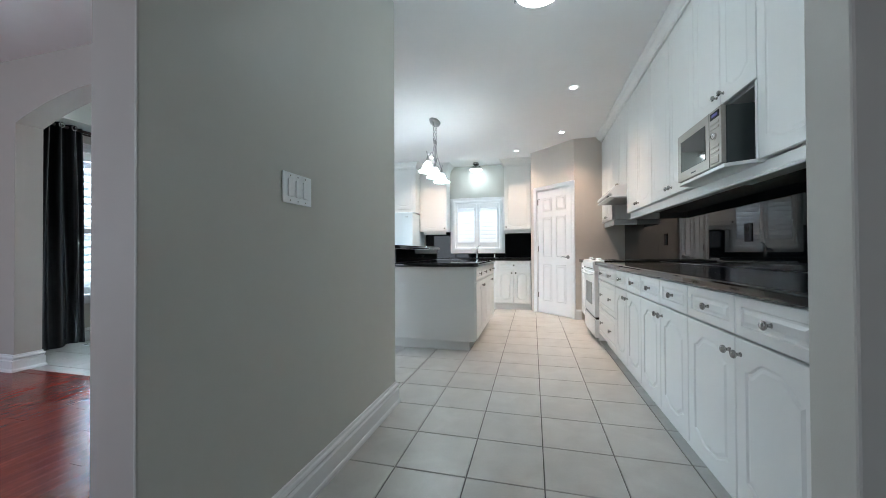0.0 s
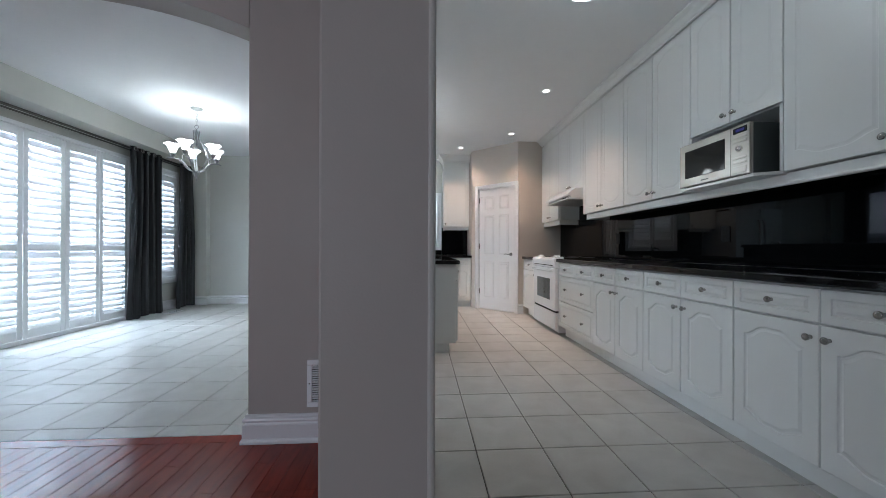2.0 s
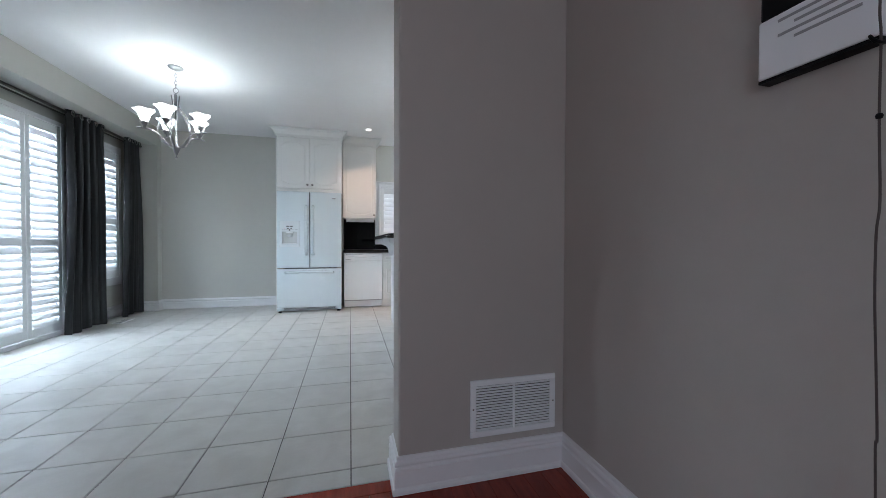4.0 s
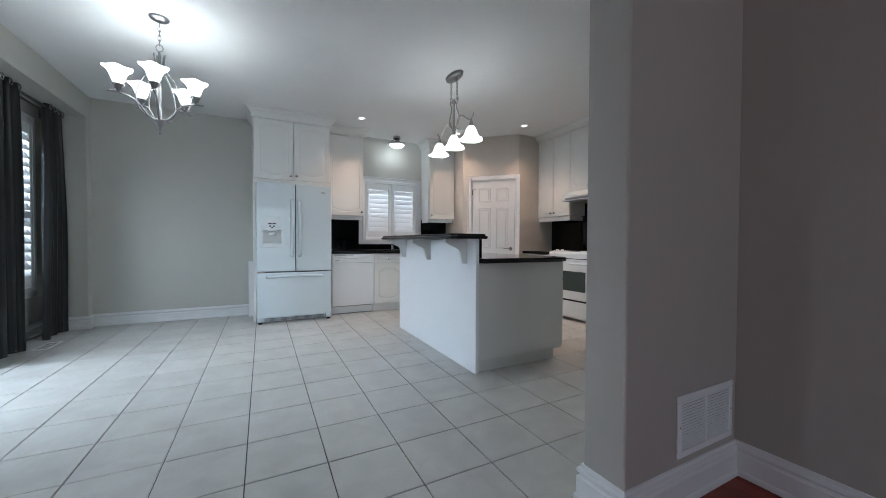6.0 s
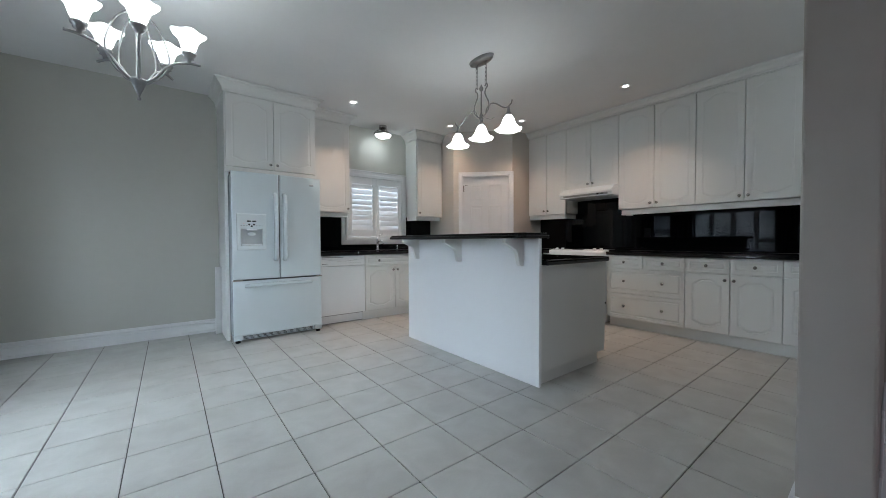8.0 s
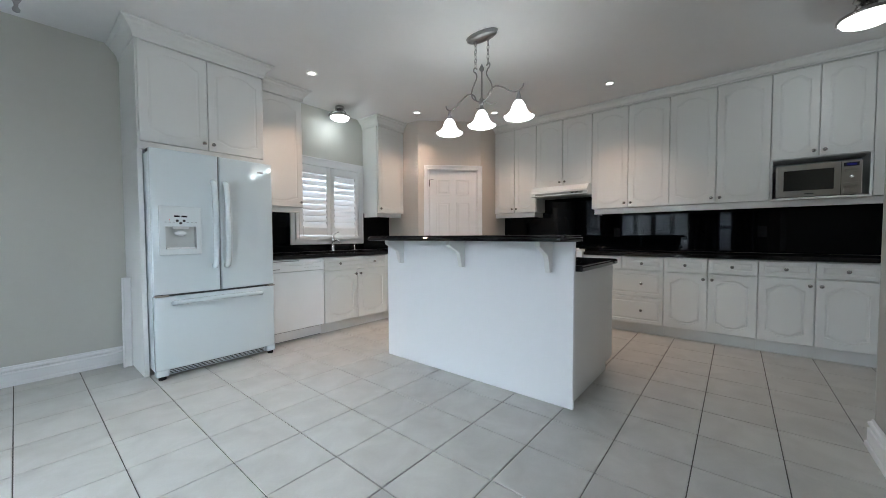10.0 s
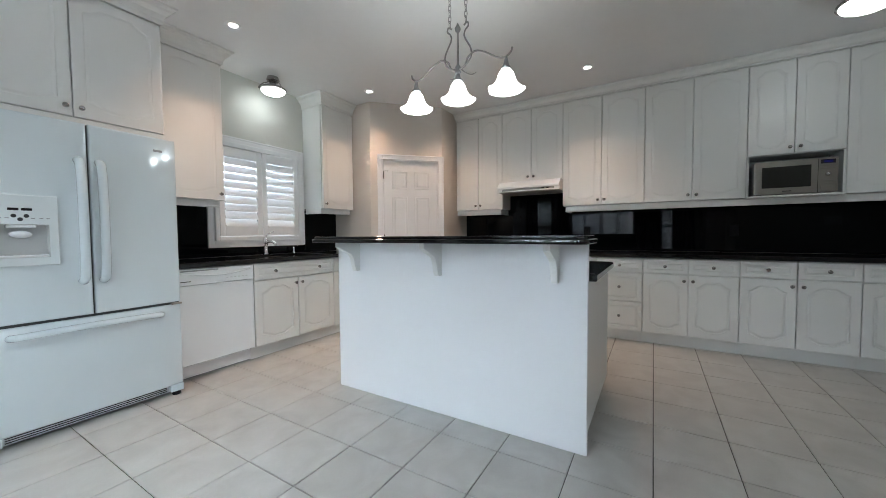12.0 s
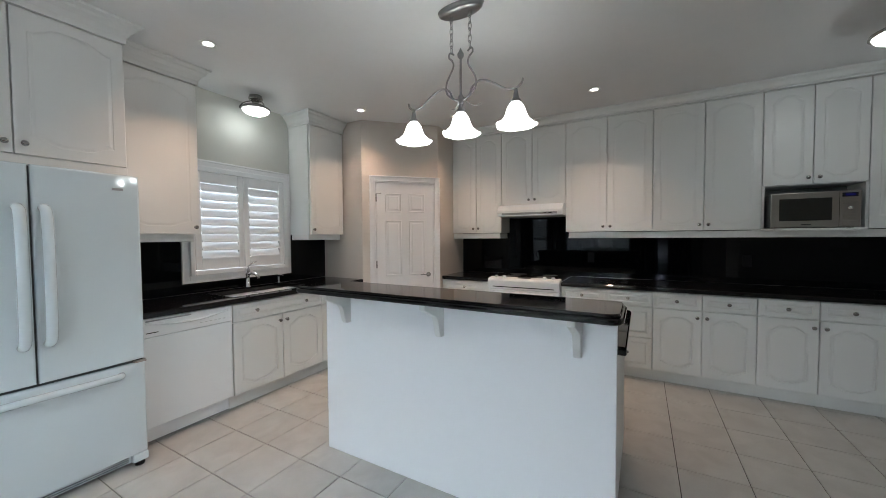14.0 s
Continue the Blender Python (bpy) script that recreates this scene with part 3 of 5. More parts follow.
def cab_door(parent, x0, x1, z0, z1, knob_at=None, tall=True):
    w, h = x1 - x0 - 2 * G, z1 - z0 - 2 * G
    d = part("door", routed(w, h, 0.019, 0.058, 0.050 if w > 0.3 else 0.035, 0.038 if w > 0.3 else 0.028, 0.003, 0.006 if tall else 0.0021), CAB, parent, "", Matrix.Translation((x0 + G, 0, z0 + G)))
    if knob_at:
        kx, kz = knob_at
        knob(d, w - 0.032 if kx > 0 else 0.032, -0.019, h - 0.055 if kz > 0 else 0.055)
    return d


def drawer_front(parent, x0, x1, z0, z1, knobs=(0.5,), margin=0.036):
    w, h = x1 - x0 - 2 * G, z1 - z0 - 2 * G
    d = part("drawer_front", routed(w, h, 0.019, margin, 0.0, 0.0), CAB, parent, "", Matrix.Translation((x0 + G, 0, z0 + G)))
    for u in knobs:
        knob(d, w * u, -0.017, h * 0.5)
    return d


def base_cabinet(m, w, doors, drawers, label, group, depth=0.60, stack=False):
    """A base unit: x from 0 to w, its front plane at y = 0, the carcass behind it."""
    c = thing("base_cabinet", m, label, "cabinet", group)
    part("body", box((0.0005, 0.014, 0.115), (w - 0.0005, depth, 0.868), 0.001), CAB, c)
    part("toe_kick", box((0.0005, 0.065, 0.0), (w - 0.0005, depth, 0.113)), CAB, c)
    if stack:
        for i in range(2):
            drawer_front(c, w * i / 2, w * (i + 1) / 2, 0.715, 0.862)
        drawer_front(c, 0, w, 0.42, 0.712, (0.25, 0.75))
        drawer_front(c, 0, w, 0.12, 0.417, (0.25, 0.75))
        return c
    n = max(doors, 1)
    if drawers == 1:
        drawer_front(c, 0, w, 0.715, 0.862, (0.22, 0.78) if w > 0.7 else (0.5,))
    else:
        for i in range(drawers):
            drawer_front(c, w * i / drawers, w * (i + 1) / drawers, 0.715, 0.862)
    for i in range(doors):
        cab_door(c, w * i / n, w * (i + 1) / n, 0.12, 0.712, ((1 if i % 2 == 0 else -1) if doors > 1 else 1, 1))
    return c


def wall_cabinet(m, w, doors, z0, z1, label, group, depth=0.32, knob_side=None):
    c = thing("wall_cabinet", m, label, "cabinet", group)
    part("body", box((0.0005, 0.014, z0 + 0.004), (w - 0.0005, depth, CH - 0.004), 0.001), CAB, c)
    for i in range(doors):
        side = knob_side if knob_side is not None else (1 if i % 2 == 0 else -1)
        cab_door(c, w * i / doors, w * (i + 1) / doors, z0, z1, (side, -1), False)
    return c


def east(y, x):
    return Matrix.Translation((x, y, 0)) @ Matrix.Rotation(radians(-90), 4, "Z")


EB, EU = 0.781, 1.079  # carcass fronts of the long run; the doors stand 19 mm before them
LB = "white base cabinet with arched routed doors and nickel knobs"
LU = "white wall cabinet with arched routed doors up to the ceiling"
base_cabinet(east(5.598, EB), 0.628, 1, 1, "white base cabinet between the pantry and the range", "base cabinets")
base_cabinet(east(4.160, EB), 0.832, 0, 0, "white drawer cabinet beside the range, five closed drawers", "base cabinets", stack=True)
for a, b in ((3.328, 2.575), (2.575, 1.825), (1.825, 1.020)):
    base_cabinet(east(a, EB), a - b, 2, 2, LB, "base cabinets")
tagged(part("end_panel", box((EB - 0.015, 0.932, 0), (1.38, 1.018, 0.868)), CAB), "white filler panel closing the cabinet run", "panel")
wall_cabinet(east(5.598, EU), 0.668, 2, 1.435, 2.645, LU, "wall cabinets", 0.30)
wall_cabinet(east(4.930, EU), 0.758, 2, 1.762, 2.645, "short white wall cabinet above the range hood", "wall cabinets", 0.30)
wall_cabinet(east(4.172, EU), 0.838, 2, 1.435, 2.645, LU, "wall cabinets", 0.30)
wall_cabinet(east(3.334, EU), 0.836, 2, 1.435, 2.645, LU, "wall cabinets", 0.30)
wall_cabinet(east(1.845, EU), 0.915, 2, 1.435, 2.645, LU, "wall cabinets", 0.30)
# the unit with the microwave niche
mc = thing("wall_cabinet", east(2.498, EU), "white wall cabinet with an open niche for the microwave", "cabinet", "wall cabinets")
w = 0.653
part("body", box((0.0005, 0.014, 1.812), (w - 0.0005, 0.30, CH - 0.004), 0.001), CAB, mc)
for a in (0.0005, w - 0.018):
    part("niche_side", box((a, -0.018, 1.445), (a + 0.0175, 0.30, 1.811)), CAB, mc)
part("niche_back", box((0.018, 0.285, 1.445), (w - 0.018, 0.299, 1.811)), CABIN, mc)
part("shelf", prism([(0.0, 0.30), (w, 0.30), (w, -0.02), (w - 0.06, -0.125), (0.06, -0.125), (0.0, -0.02)], 0.018, "z", 1.426, None, 0.002), CAB, mc)
for i in range(2):
    cab_door(mc, w * i / 2, w * (i + 1) / 2, 1.815, 2.645, (1 if i == 0 else -1, -1), False)

# light valance under the wall cabinets
VAL = [(0.0, 1.368), (0.016, 1.368), (0.020, 1.376), (0.016, 1.386), (0.016, 1.432), (0.0, 1.432)]


def valance(path, name_label):
    tagged(part("light_valance", sweep(path, [(-o, z) for o, z in VAL]), CAB), name_label, "valance", "light valances")


VX = 1.105
valance([(VX, 0.932), (VX, 4.125), (1.378, 4.125)], "long white light valance under the wall cabinets")
valance([(1.378, 4.972), (VX, 4.972), (VX, 5.598)], "short white light valance under the wall cabinets")

# crown moulding over the cabinets
CROWN = [(0.0, 2.648), (0.012, 2.650), (0.014, 2.664), (0.030, 2.672), (0.052, 2.694), (0.058, 2.708), (0.078, 2.720), (0.080, CH - 0.002), (0.0, CH - 0.002)]


def crown(path, label):
    tagged(part("crown_moulding", sweep(path, CROWN), CAB), label, "moulding", "crown mouldings")


crown([(1.06, 5.598), (1.06, 0.932)], "white crown moulding along the long run of cabinets")

# sink wall, fridge surround
NF = 6.279
CF = 6.549
base_cabinet(Matrix.Translation((-1.465, NF, 0)), 0.90, 2, 1, "white sink cabinet with arched doors and one wide false drawer", "base cabinets", 0.585)
base_cabinet(Matrix.Translation((-0.565, NF, 0)), 0.585, 2, 1, "white base cabinet at the corner beside the pantry", "base cabinets", 0.585)
wall_cabinet(Matrix.Translation((-2.085, CF, 0)), 0.535, 1, 1.425, 2.605, "single white wall cabinet between fridge and window", "wall cabinets", 0.32, 1)
wall_cabinet(Matrix.Translation((-0.452, CF, 0)), 0.478, 1, 1.425, 2.605, "single white wall cabinet between window and pantry", "wall cabinets", 0.32, -1)
for x0, x1 in ((-2.028, -1.575), (-0.425, 0.02)):
    valance([(x1, 6.60), (x0, 6.60)] if x0 < -1 else [(x1, 6.60), (x0, 6.60), (x0, 6.868)], "small white light valance under a wall cabinet")
fc = thing("wall_cabinet", Matrix.Translation((-3.02, 6.289, 0)), "deep white cabinet over the fridge with two arched doors", "cabinet", "wall cabinets")
part("body", box((0.0, 0.014, 1.782), (0.930, 0.58, CH - 0.004), 0.001), CAB, fc)
for i in range(2):
    cab_door(fc, 0.930 * i / 2, 0.930 * (i + 1) / 2, 1.84, 2.605, (1 if i == 0 else -1, -1), False)
part("bottom_rail", box((0.0, -0.016, 1.782), (0.930, 0.0135, 1.838), 0.001), CAB, fc)
part("side_panel", box((-0.012, -0.002, 0), (0.020, 0.58, 1.781), 0.002), CAB, fc, "tall white panel down to the floor")
part("side_panel", box((-0.012, -0.018, 1.782), (-0.0005, 0.58, CH - 0.004), 0.002), CAB, fc, "tall white panel down to the floor")


def crown_low(path, label):
    prof = [(0.0, 2.608), (0.010, 2.610), (0.012, 2.640)] + [(o, z) for o, z in CROWN[3:]]
    tagged(part("crown_moulding", sweep(path, [(-o, z) for o, z in prof]), CAB), label, "moulding", "crown mouldings")


crown_low([(-2.090, 6.52), (-2.090, 6.270), (-3.032, 6.270), (-3.032, 6.868)], "white crown moulding round the fridge cabinet")
crown_low([(-1.549, 6.868), (-1.549, 6.530), (-2.085, 6.530)], "white crown moulding over the single wall cabinet")
crown_low([(0.026, 6.530), (-0.453, 6.530), (-0.453, 6.868)], "white crown moulding over the single wall cabinet")
tr = new_at("trim_board", Matrix.Translation((-3.066, 6.70, 0.0)) @ Matrix.Rotation(radians(4), 4, "X"))
tagged(tr, "loose white trim board leaning beside the fridge panel", "trim board")
part("board_face", box((-0.03, 0, 0), (0.03, 0.012, 0.765), 0.003), TRIM, tr)
part("board_lip", box((-0.03, -0.012, 0), (-0.016, 0.0, 0.765), 0.003), TRIM, tr)

# ---------------------------------------------------------------- worktops and splashbacks


def nosed(points, z0, z1, r=0.012, bm=None):
    """A stone slab from a flat outline with rounded edges."""
    bm = bm or bmesh.new()
    old = {e for e in bm.edges}
    prism(points, z1 - z0, "z", z0, bm)
    es = [e for e in bm.edges if abs(e.verts[0].co.z - e.verts[1].co.z) < 1e-6 and e not in old]
    bmesh.ops.bevel(bm, geom=es, offset=r, segments=3, profile=0.6, affect="EDGES")
    return bm


def round_corner(cx, cy, r, a0, a1, n=5):
    return [(cx + r * math.cos(radians(a0 + (a1 - a0) * i / n)), cy + r * math.sin(radians(a0 + (a1 - a0) * i / n))) for i in range(n + 1)]


LW = "polished black granite worktop with fine brown flecks"
tagged(part("worktop", nosed([(0.728, 0.932), (1.378, 0.932), (1.378, 4.158), (0.728, 4.158)], 0.870, 0.910), GRAN), LW + ", long run", "worktop", "worktops")
tagged(part("worktop", nosed(round_corner(0.768, 5.558, 0.04, 180, 90) + [(1.378, 5.598), (1.378, 4.972), (0.728, 4.972)], 0.870, 0.910), GRAN), LW + " beside the range", "worktop", "worktops")
# sink worktop in four strips round the bowls
st = thing("worktop", Matrix(), LW + " round the sink", "worktop", "worktops")
for xa, xb, ya, yb, r in ((-2.068, -1.401, 6.236, 6.868, 0.010), (-0.599, 0.028, 6.236, 6.868, 0.010), (-1.400, -0.600, 6.236, 6.345, 0.004), (-1.400, -0.600, 6.745, 6.868, 0.004)):
    part("slab", nosed([(xa, ya), (xb, ya), (xb, yb), (xa, yb)], 0.870, 0.910, r), GRAN, st)
sb = thing("splashback", Matrix(), "glossy black splashback reflecting the shuttered windows", "splashback", "splashbacks")
for a, b, top in ((0.932, 4.1735, 1.438), (4.1745, 4.9275, 1.80), (4.9285, 5.598, 1.438)):
    part("slab", box((1.364, a, 0.912), (1.379, b, top), 0.0006), SPLASH, sb)
for x0, x1 in ((-2.068, -1.546), (-0.464, 0.029)):
    tagged(part("splashback", box((x0, 6.856, 0.912), (x1, 6.869, 1.428), 0.001), SPLASH), "glossy black splashback beside the kitchen window", "splashback", "splashbacks")
tagged(part("splashback", box((-1.544, 6.857, 0.912), (-0.466, 6.869, 0.998), 0.001), SPLASH), "low glossy black splashback under the window", "splashback", "splashbacks")
# outlets on the splashback
for y, z in ((2.53, 1.135), (3.94, 1.14)):
    o = thing("outlet", Matrix.Translation((1.3635, y, z)), "black double outlet plate on the splashback", "outlet", "splash outlets")
    part("plate", box((-0.006, -0.036, -0.058), (0, 0.036, 0.058), 0.002), DARK, o)
    part("socket", box((-0.008, -0.016, 0.008), (-0.005, 0.016, 0.038), 0.002), DARK, o)
    part("socket", box((-0.008, -0.016, -0.038), (-0.005, 0.016, -0.008), 0.002), DARK, o)

# ---------------------------------------------------------------- sink and tap
sink = thing("kitchen_sink", Matrix.Translation((-1.0, 6.545, 0.872)), "double-bowl stainless steel sink set under the granite", "sink")
for x0, x1 in ((-0.395, -0.015), (0.015, 0.395)):
    bw = bmesh.new()
    for lo, hi in (((x0, -0.195, -0.20), (x1, 0.195, -0.195)), ((x0, -0.199, -0.20), (x1, -0.195, -0.002)), ((x0, 0.195, -0.20), (x1, 0.199, -0.002)),
                   ((x0 - 0.004, -0.199, -0.20), (x0, 0.199, -0.002)), ((x1, -0.199, -0.20), (x1 + 0.004, 0.199, -0.002))):
        box(lo, hi, 0, 1, bw)
    part("bowl", bw, SINK, sink)
    part("drain", lathe([(0.0, -0.194), (0.045, -0.194), (0.045, -0.190), (0.02, -0.189), (0.0, -0.191)], 16, None, Matrix.Translation(((x0 + x1) / 2, 0, 0))), CHROME, sink)
part("divider", box((-0.014, -0.195, -0.12), (0.014, 0.195, -0.012), 0.004), SINK, sink)
tap = thing("kitchen_tap", Matrix.Translation((-1.0, 6.80, 0.911)), "chrome single-lever kitchen tap behind the sink", "tap")
part("tap_body", lathe([(0.0, 0.0), (0.030, 0.0), (0.030, 0.008), (0.020, 0.016), (0.019, 0.10), (0.024, 0.13), (0.025, 0.17), (0.018, 0.19), (0.0, 0.195)], 16), CHROME, tap, "", None, True)
part("spout", tube(smooth_path([(0, -0.01, 0.125), (0, -0.06, 0.142), (0, -0.115, 0.140), (0, -0.165, 0.118), (0, -0.172, 0.098)], 6), 0.015, 10, None, 0.85), CHROME, tap, "", None, True)
part("lever", tube(smooth_path([(0, 0.0, 0.188), (0.010, -0.006, 0.212), (0.040, -0.018, 0.236), (0.075, -0.028, 0.246)], 5), 0.010, 8, None, 0.55), CHROME, tap, "", None, True)
sd = thing("soap_dispenser", Matrix.Translation((-0.66, 6.80, 0.911)), "small chrome soap pump beside the tap", "soap dispenser")
part("pump_base", lathe([(0.0, 0.0), (0.02, 0.0), (0.018, 0.012), (0.010, 0.02), (0.010, 0.07), (0.0, 0.07)], 12), CHROME, sd, "", None, True)
part("pump_spout", tube([(0, 0, 0.07), (0, 0, 0.088), (0, -0.05, 0.092), (0, -0.075, 0.085)], 0.006, 8), CHROME, sd, "", None, True)

# ---------------------------------------------------------------- island
isl = thing("kitchen_island", Matrix.Translation((0, 0, 0)), "white kitchen island with plain back panel and raised bar", "island")
part("back_panel", box((-1.442, 3.512, 0), (-1.412, 5.232, 1.062), 0.003), PANEL, isl, "plain white back panel under the bar")
part("body", box((-1.411, 3.515, 0.10), (-0.525, 5.225, 0.868), 0.002), CAB, isl)
part("toe_kick", box((-1.411, 3.548, 0), (-0.59, 5.19, 0.099)), CAB, isl)
part("bar_wall", box((-1.411, 3.518, 0.912), (-1.385, 5.228, 1.062), 0.001), SPLASH, isl, "black stone upstand behind the low worktop")
im = Matrix.Translation((-0.524, 3.52, 0)) @ Matrix.Rotation(radians(90), 4, "Z")
part("door_side", box((0.0, -0.001, 0.115), (1.70, 0.004, 0.866)), CAB, isl, "", im)
for i, (a, b) in enumerate(((0.0, 0.42), (0.42, 0.84), (0.84, 1.27), (1.27, 1.70))):
    wd = b - a - 2 * G
    d = part("drawer_front", routed(wd, 0.143, 0.019, 0.034, 0, 0), CAB, isl, "", im @ Matrix.Translation((a + G, 0, 0.717)))
    knob(d, wd / 2, -0.017, 0.072)
    d = part("door", routed(wd, 0.586, 0.019, 0.058, 0.05, 0.038), CAB, isl, "", im @ Matrix.Translation((a + G, 0, 0.122)))
    knob(d, wd - 0.032 if i % 2 == 0 else 0.032, -0.019, 0.53)


def corbel():
    pts = [(0.0, 0.0), (0.0, -0.27), (-0.035, -0.27), (-0.045, -0.25)]
    pts += [(-0.045 - 0.05 * (1 - math.cos(a)) - 0.01, -0.23 + 0.13 * math.sin(a)) for a in (radians(10 * i) for i in range(1, 10))]
    pts += [(-0.125, -0.085), (-0.165, -0.060), (-0.195, -0.040), (-0.195, 0.0)]
    return prism(pts, 0.038, "y", -0.019, None, 0.002)


for y in (5.03, 4.36, 3.665):
    part("corbel", corbel(), CAB, isl, "scrolled white bracket under the bar", Matrix.Translation((-1.443, y, 1.063)) @ Matrix.Diagonal((1.0, 0.88, 0.74, 1)))
def bar_cap(x0, x1, y0, y1, r):
    """The upper, slightly set-back roll of the bar's double edge."""
    return nosed(round_corner(x0 + r, y0 + r, r, 180, 270) + round_corner(x1 - r, y0 + r, r, 270, 360) + round_corner(x1 - r, y1 - r, r, 0, 90) + round_corner(x0 + r, y1 - r, r, 90, 180), 1.089, 1.104, 0.006)


x0, x1, y0, y1, r = -1.675, -1.335, 3.478, 5.262, 0.05
tagged(part("bar_top", nosed(round_corner(x0 + r, y0 + r, r, 180, 270) + round_corner(x1 - r, y0 + r, r, 270, 360) + round_corner(x1 - r, y1 - r, r, 0, 90) + round_corner(x0 + r, y1 - r, r, 90, 180), 1.064, 1.090, 0.0125, bar_cap(x0 + 0.013, x1 - 0.013, y0 + 0.013, y1 - 0.013, r)), GRAN),
       "raised black granite bar top on the island, rounded corners", "bar top")
x0, x1, y0, y1, r = -1.384, -0.485, 3.478, 5.25, 0.05
tagged(part("worktop", nosed([(x0, y0)] + round_corner(x1 - r, y0 + r, r, 270, 360) + round_corner(x1 - r, y1 - r, r, 0, 90) + [(x0, y1)], 0.870, 0.910, 0.014), GRAN), "low black granite worktop on the island", "worktop", "worktops")

# ---------------------------------------------------------------- fridge


def windowed(bm, x0, x1, z0, z1):
    """Cuts a rectangular opening through the faces that look along y."""
    for co, no in (((x0, 0, 0), (1, 0, 0)), ((x1, 0, 0), (1, 0, 0)), ((0, 0, z0), (0, 0, 1)), ((0, 0, z1), (0, 0, 1))):
        bmesh.ops.bisect_plane(bm, geom=bm.verts[:] + bm.edges[:] + bm.faces[:], plane_co=co, plane_no=no)
    gone = []
    for f in bm.faces:
        c = f.calc_center_median()
        if x0 < c.x < x1 and z0 < c.z < z1 and abs(f.normal.y) > 0.9 and c.y < 0.03:
            gone.append(f)
    bmesh.ops.delete(bm, geom=gone, context="FACES")
    return bm


def bowed(x0, x1, z0, z1, n=12):
    """A door whose face curves back a little towards the fridge's sides, with rounded edges."""
    def face(x):
        return -0.004 + 0.018 * (x / 0.45) ** 2

    pts = [(x0, 0.062), (x1, 0.062)]
    pts += [(x, face(x)) for x in (x1 + (x0 - x1) * i / n for i in range(n + 1))]
    bm = prism(pts, z1 - z0, "z", z0)
    rim = []
    for e in bm.edges:
        a, b = e.verts
        front = a.co.y < 0.05 and b.co.y < 0.05
        level = abs(a.co.z - b.co.z) < 1e-6
        upright = abs(a.co.x - b.co.x) < 1e-6 and min(abs(a.co.x - x0), abs(a.co.x - x1)) < 1e-6
        if front and (level or upright):
            rim.append(e)
    bmesh.ops.bevel(bm, geom=rim, offset=0.012, segments=3, profile=0.5, affect="EDGES")
    return bm


fr = thing("refrigerator", Matrix.Translation((-2.543, 6.098, 0)), "white french-door refrigerator with water dispenser and bottom freezer", "refrigerator")
part("cabinet_body", box((-0.4495, 0.064, 0.055), (0.4495, 0.74, 1.755), 0.006), FRIDGE, fr)
part("base_grille", box((-0.44, 0.045, 0.02), (0.44, 0.10, 0.070), 0.004), FRIDGE, fr, "white kick grille with dark slots")
for k in range(3):
    part("grille_slot", box((-0.36, 0.0435, 0.030 + 0.012 * k), (0.36, 0.046, 0.035 + 0.012 * k)), DARK, fr)
for x0, x1 in ((-0.450, -0.0045), (0.0045, 0.450)):
    db = bowed(x0, x1, 0.655, 1.772)
    if x0 < -0.1:
        windowed(db, -0.372, -0.171, 1.005, 1.182)
    d = part("fridge_door", db, FRIDGE, fr)
    hx = -0.045 if x0 < -0.1 else 0.045
    hb = tube(smooth_path([(hx, -0.004, 0.855), (hx, -0.042, 0.885), (hx, -0.058, 1.00), (hx, -0.062, 1.20), (hx, -0.058, 1.39), (hx, -0.042, 1.525), (hx, -0.004, 1.555)], 6), 0.0225, 12)
    part("door_handle", hb, FRIDGE, d, "", None, True)
part("freezer_drawer", bowed(-0.450, 0.450, 0.072, 0.640), FRIDGE, fr, "", None, True)
part("drawer_handle", tube(smooth_path([(-0.33, 0.010, 0.585), (-0.30, -0.040, 0.592), (-0.15, -0.055, 0.598), (0, -0.058, 0.600), (0.15, -0.055, 0.598), (0.30, -0.040, 0.592), (0.33, 0.010, 0.585)], 6), 0.0185, 10), FRIDGE, fr, "", None, True)
part("door_gasket", box((-0.44, 0.022, 0.638), (0.44, 0.0635, 0.657)), CASE, fr, "dark door gasket")
part("door_gasket", box((-0.0045, 0.022, 0.658), (0.0045, 0.0635, 1.765)), CASE, fr, "dark door gasket")
for x in (-0.41, 0.41):
    part("foot", lathe([(0.0, 0.0), (0.024, 0.0), (0.026, 0.012), (0.02, 0.025), (0.018, 0.055), (0.0, 0.055)], 12, None, Matrix.Translation((x, 0.03, 0))), DARK, fr)
    part("foot_cover", box((x - 0.04, 0.006, 0.024), (x + 0.04, 0.07, 0.075), 0.008, 2), FRIDGE, fr)
part("hinge_cap", box((-0.4495, 0.064, 1.756), (-0.40, 0.16, 1.779), 0.004), DARK, fr, "black hinge cover")
part("hinge_cap", box((0.40, 0.064, 1.756), (0.4495, 0.16, 1.779), 0.004), FRIDGE, fr)
part("hinge_plate", box((0.39, -0.006, 0.640), (0.449, 0.02, 0.652), 0.002), STEEL, fr)
part("hinge_plate", box((-0.449, -0.006, 0.640), (-0.36, 0.02, 0.652), 0.002), STEEL, fr)
part("badge", box((0.315, -0.0065, 1.675), (0.365, -0.003, 1.689), 0.001), GREYP, fr, "small grey maker's badge")
disp = part("dispenser_panel", windowed(box((-0.385, -0.012, 0.0), (-0.110, 0.020, 0.378), 0.006, 2), -0.348, -0.147, 0.045, 0.222), DISPENSE, fr, "white ice and water dispenser with dark icons", Matrix.Translation((-0.024, 0, 0.960)))
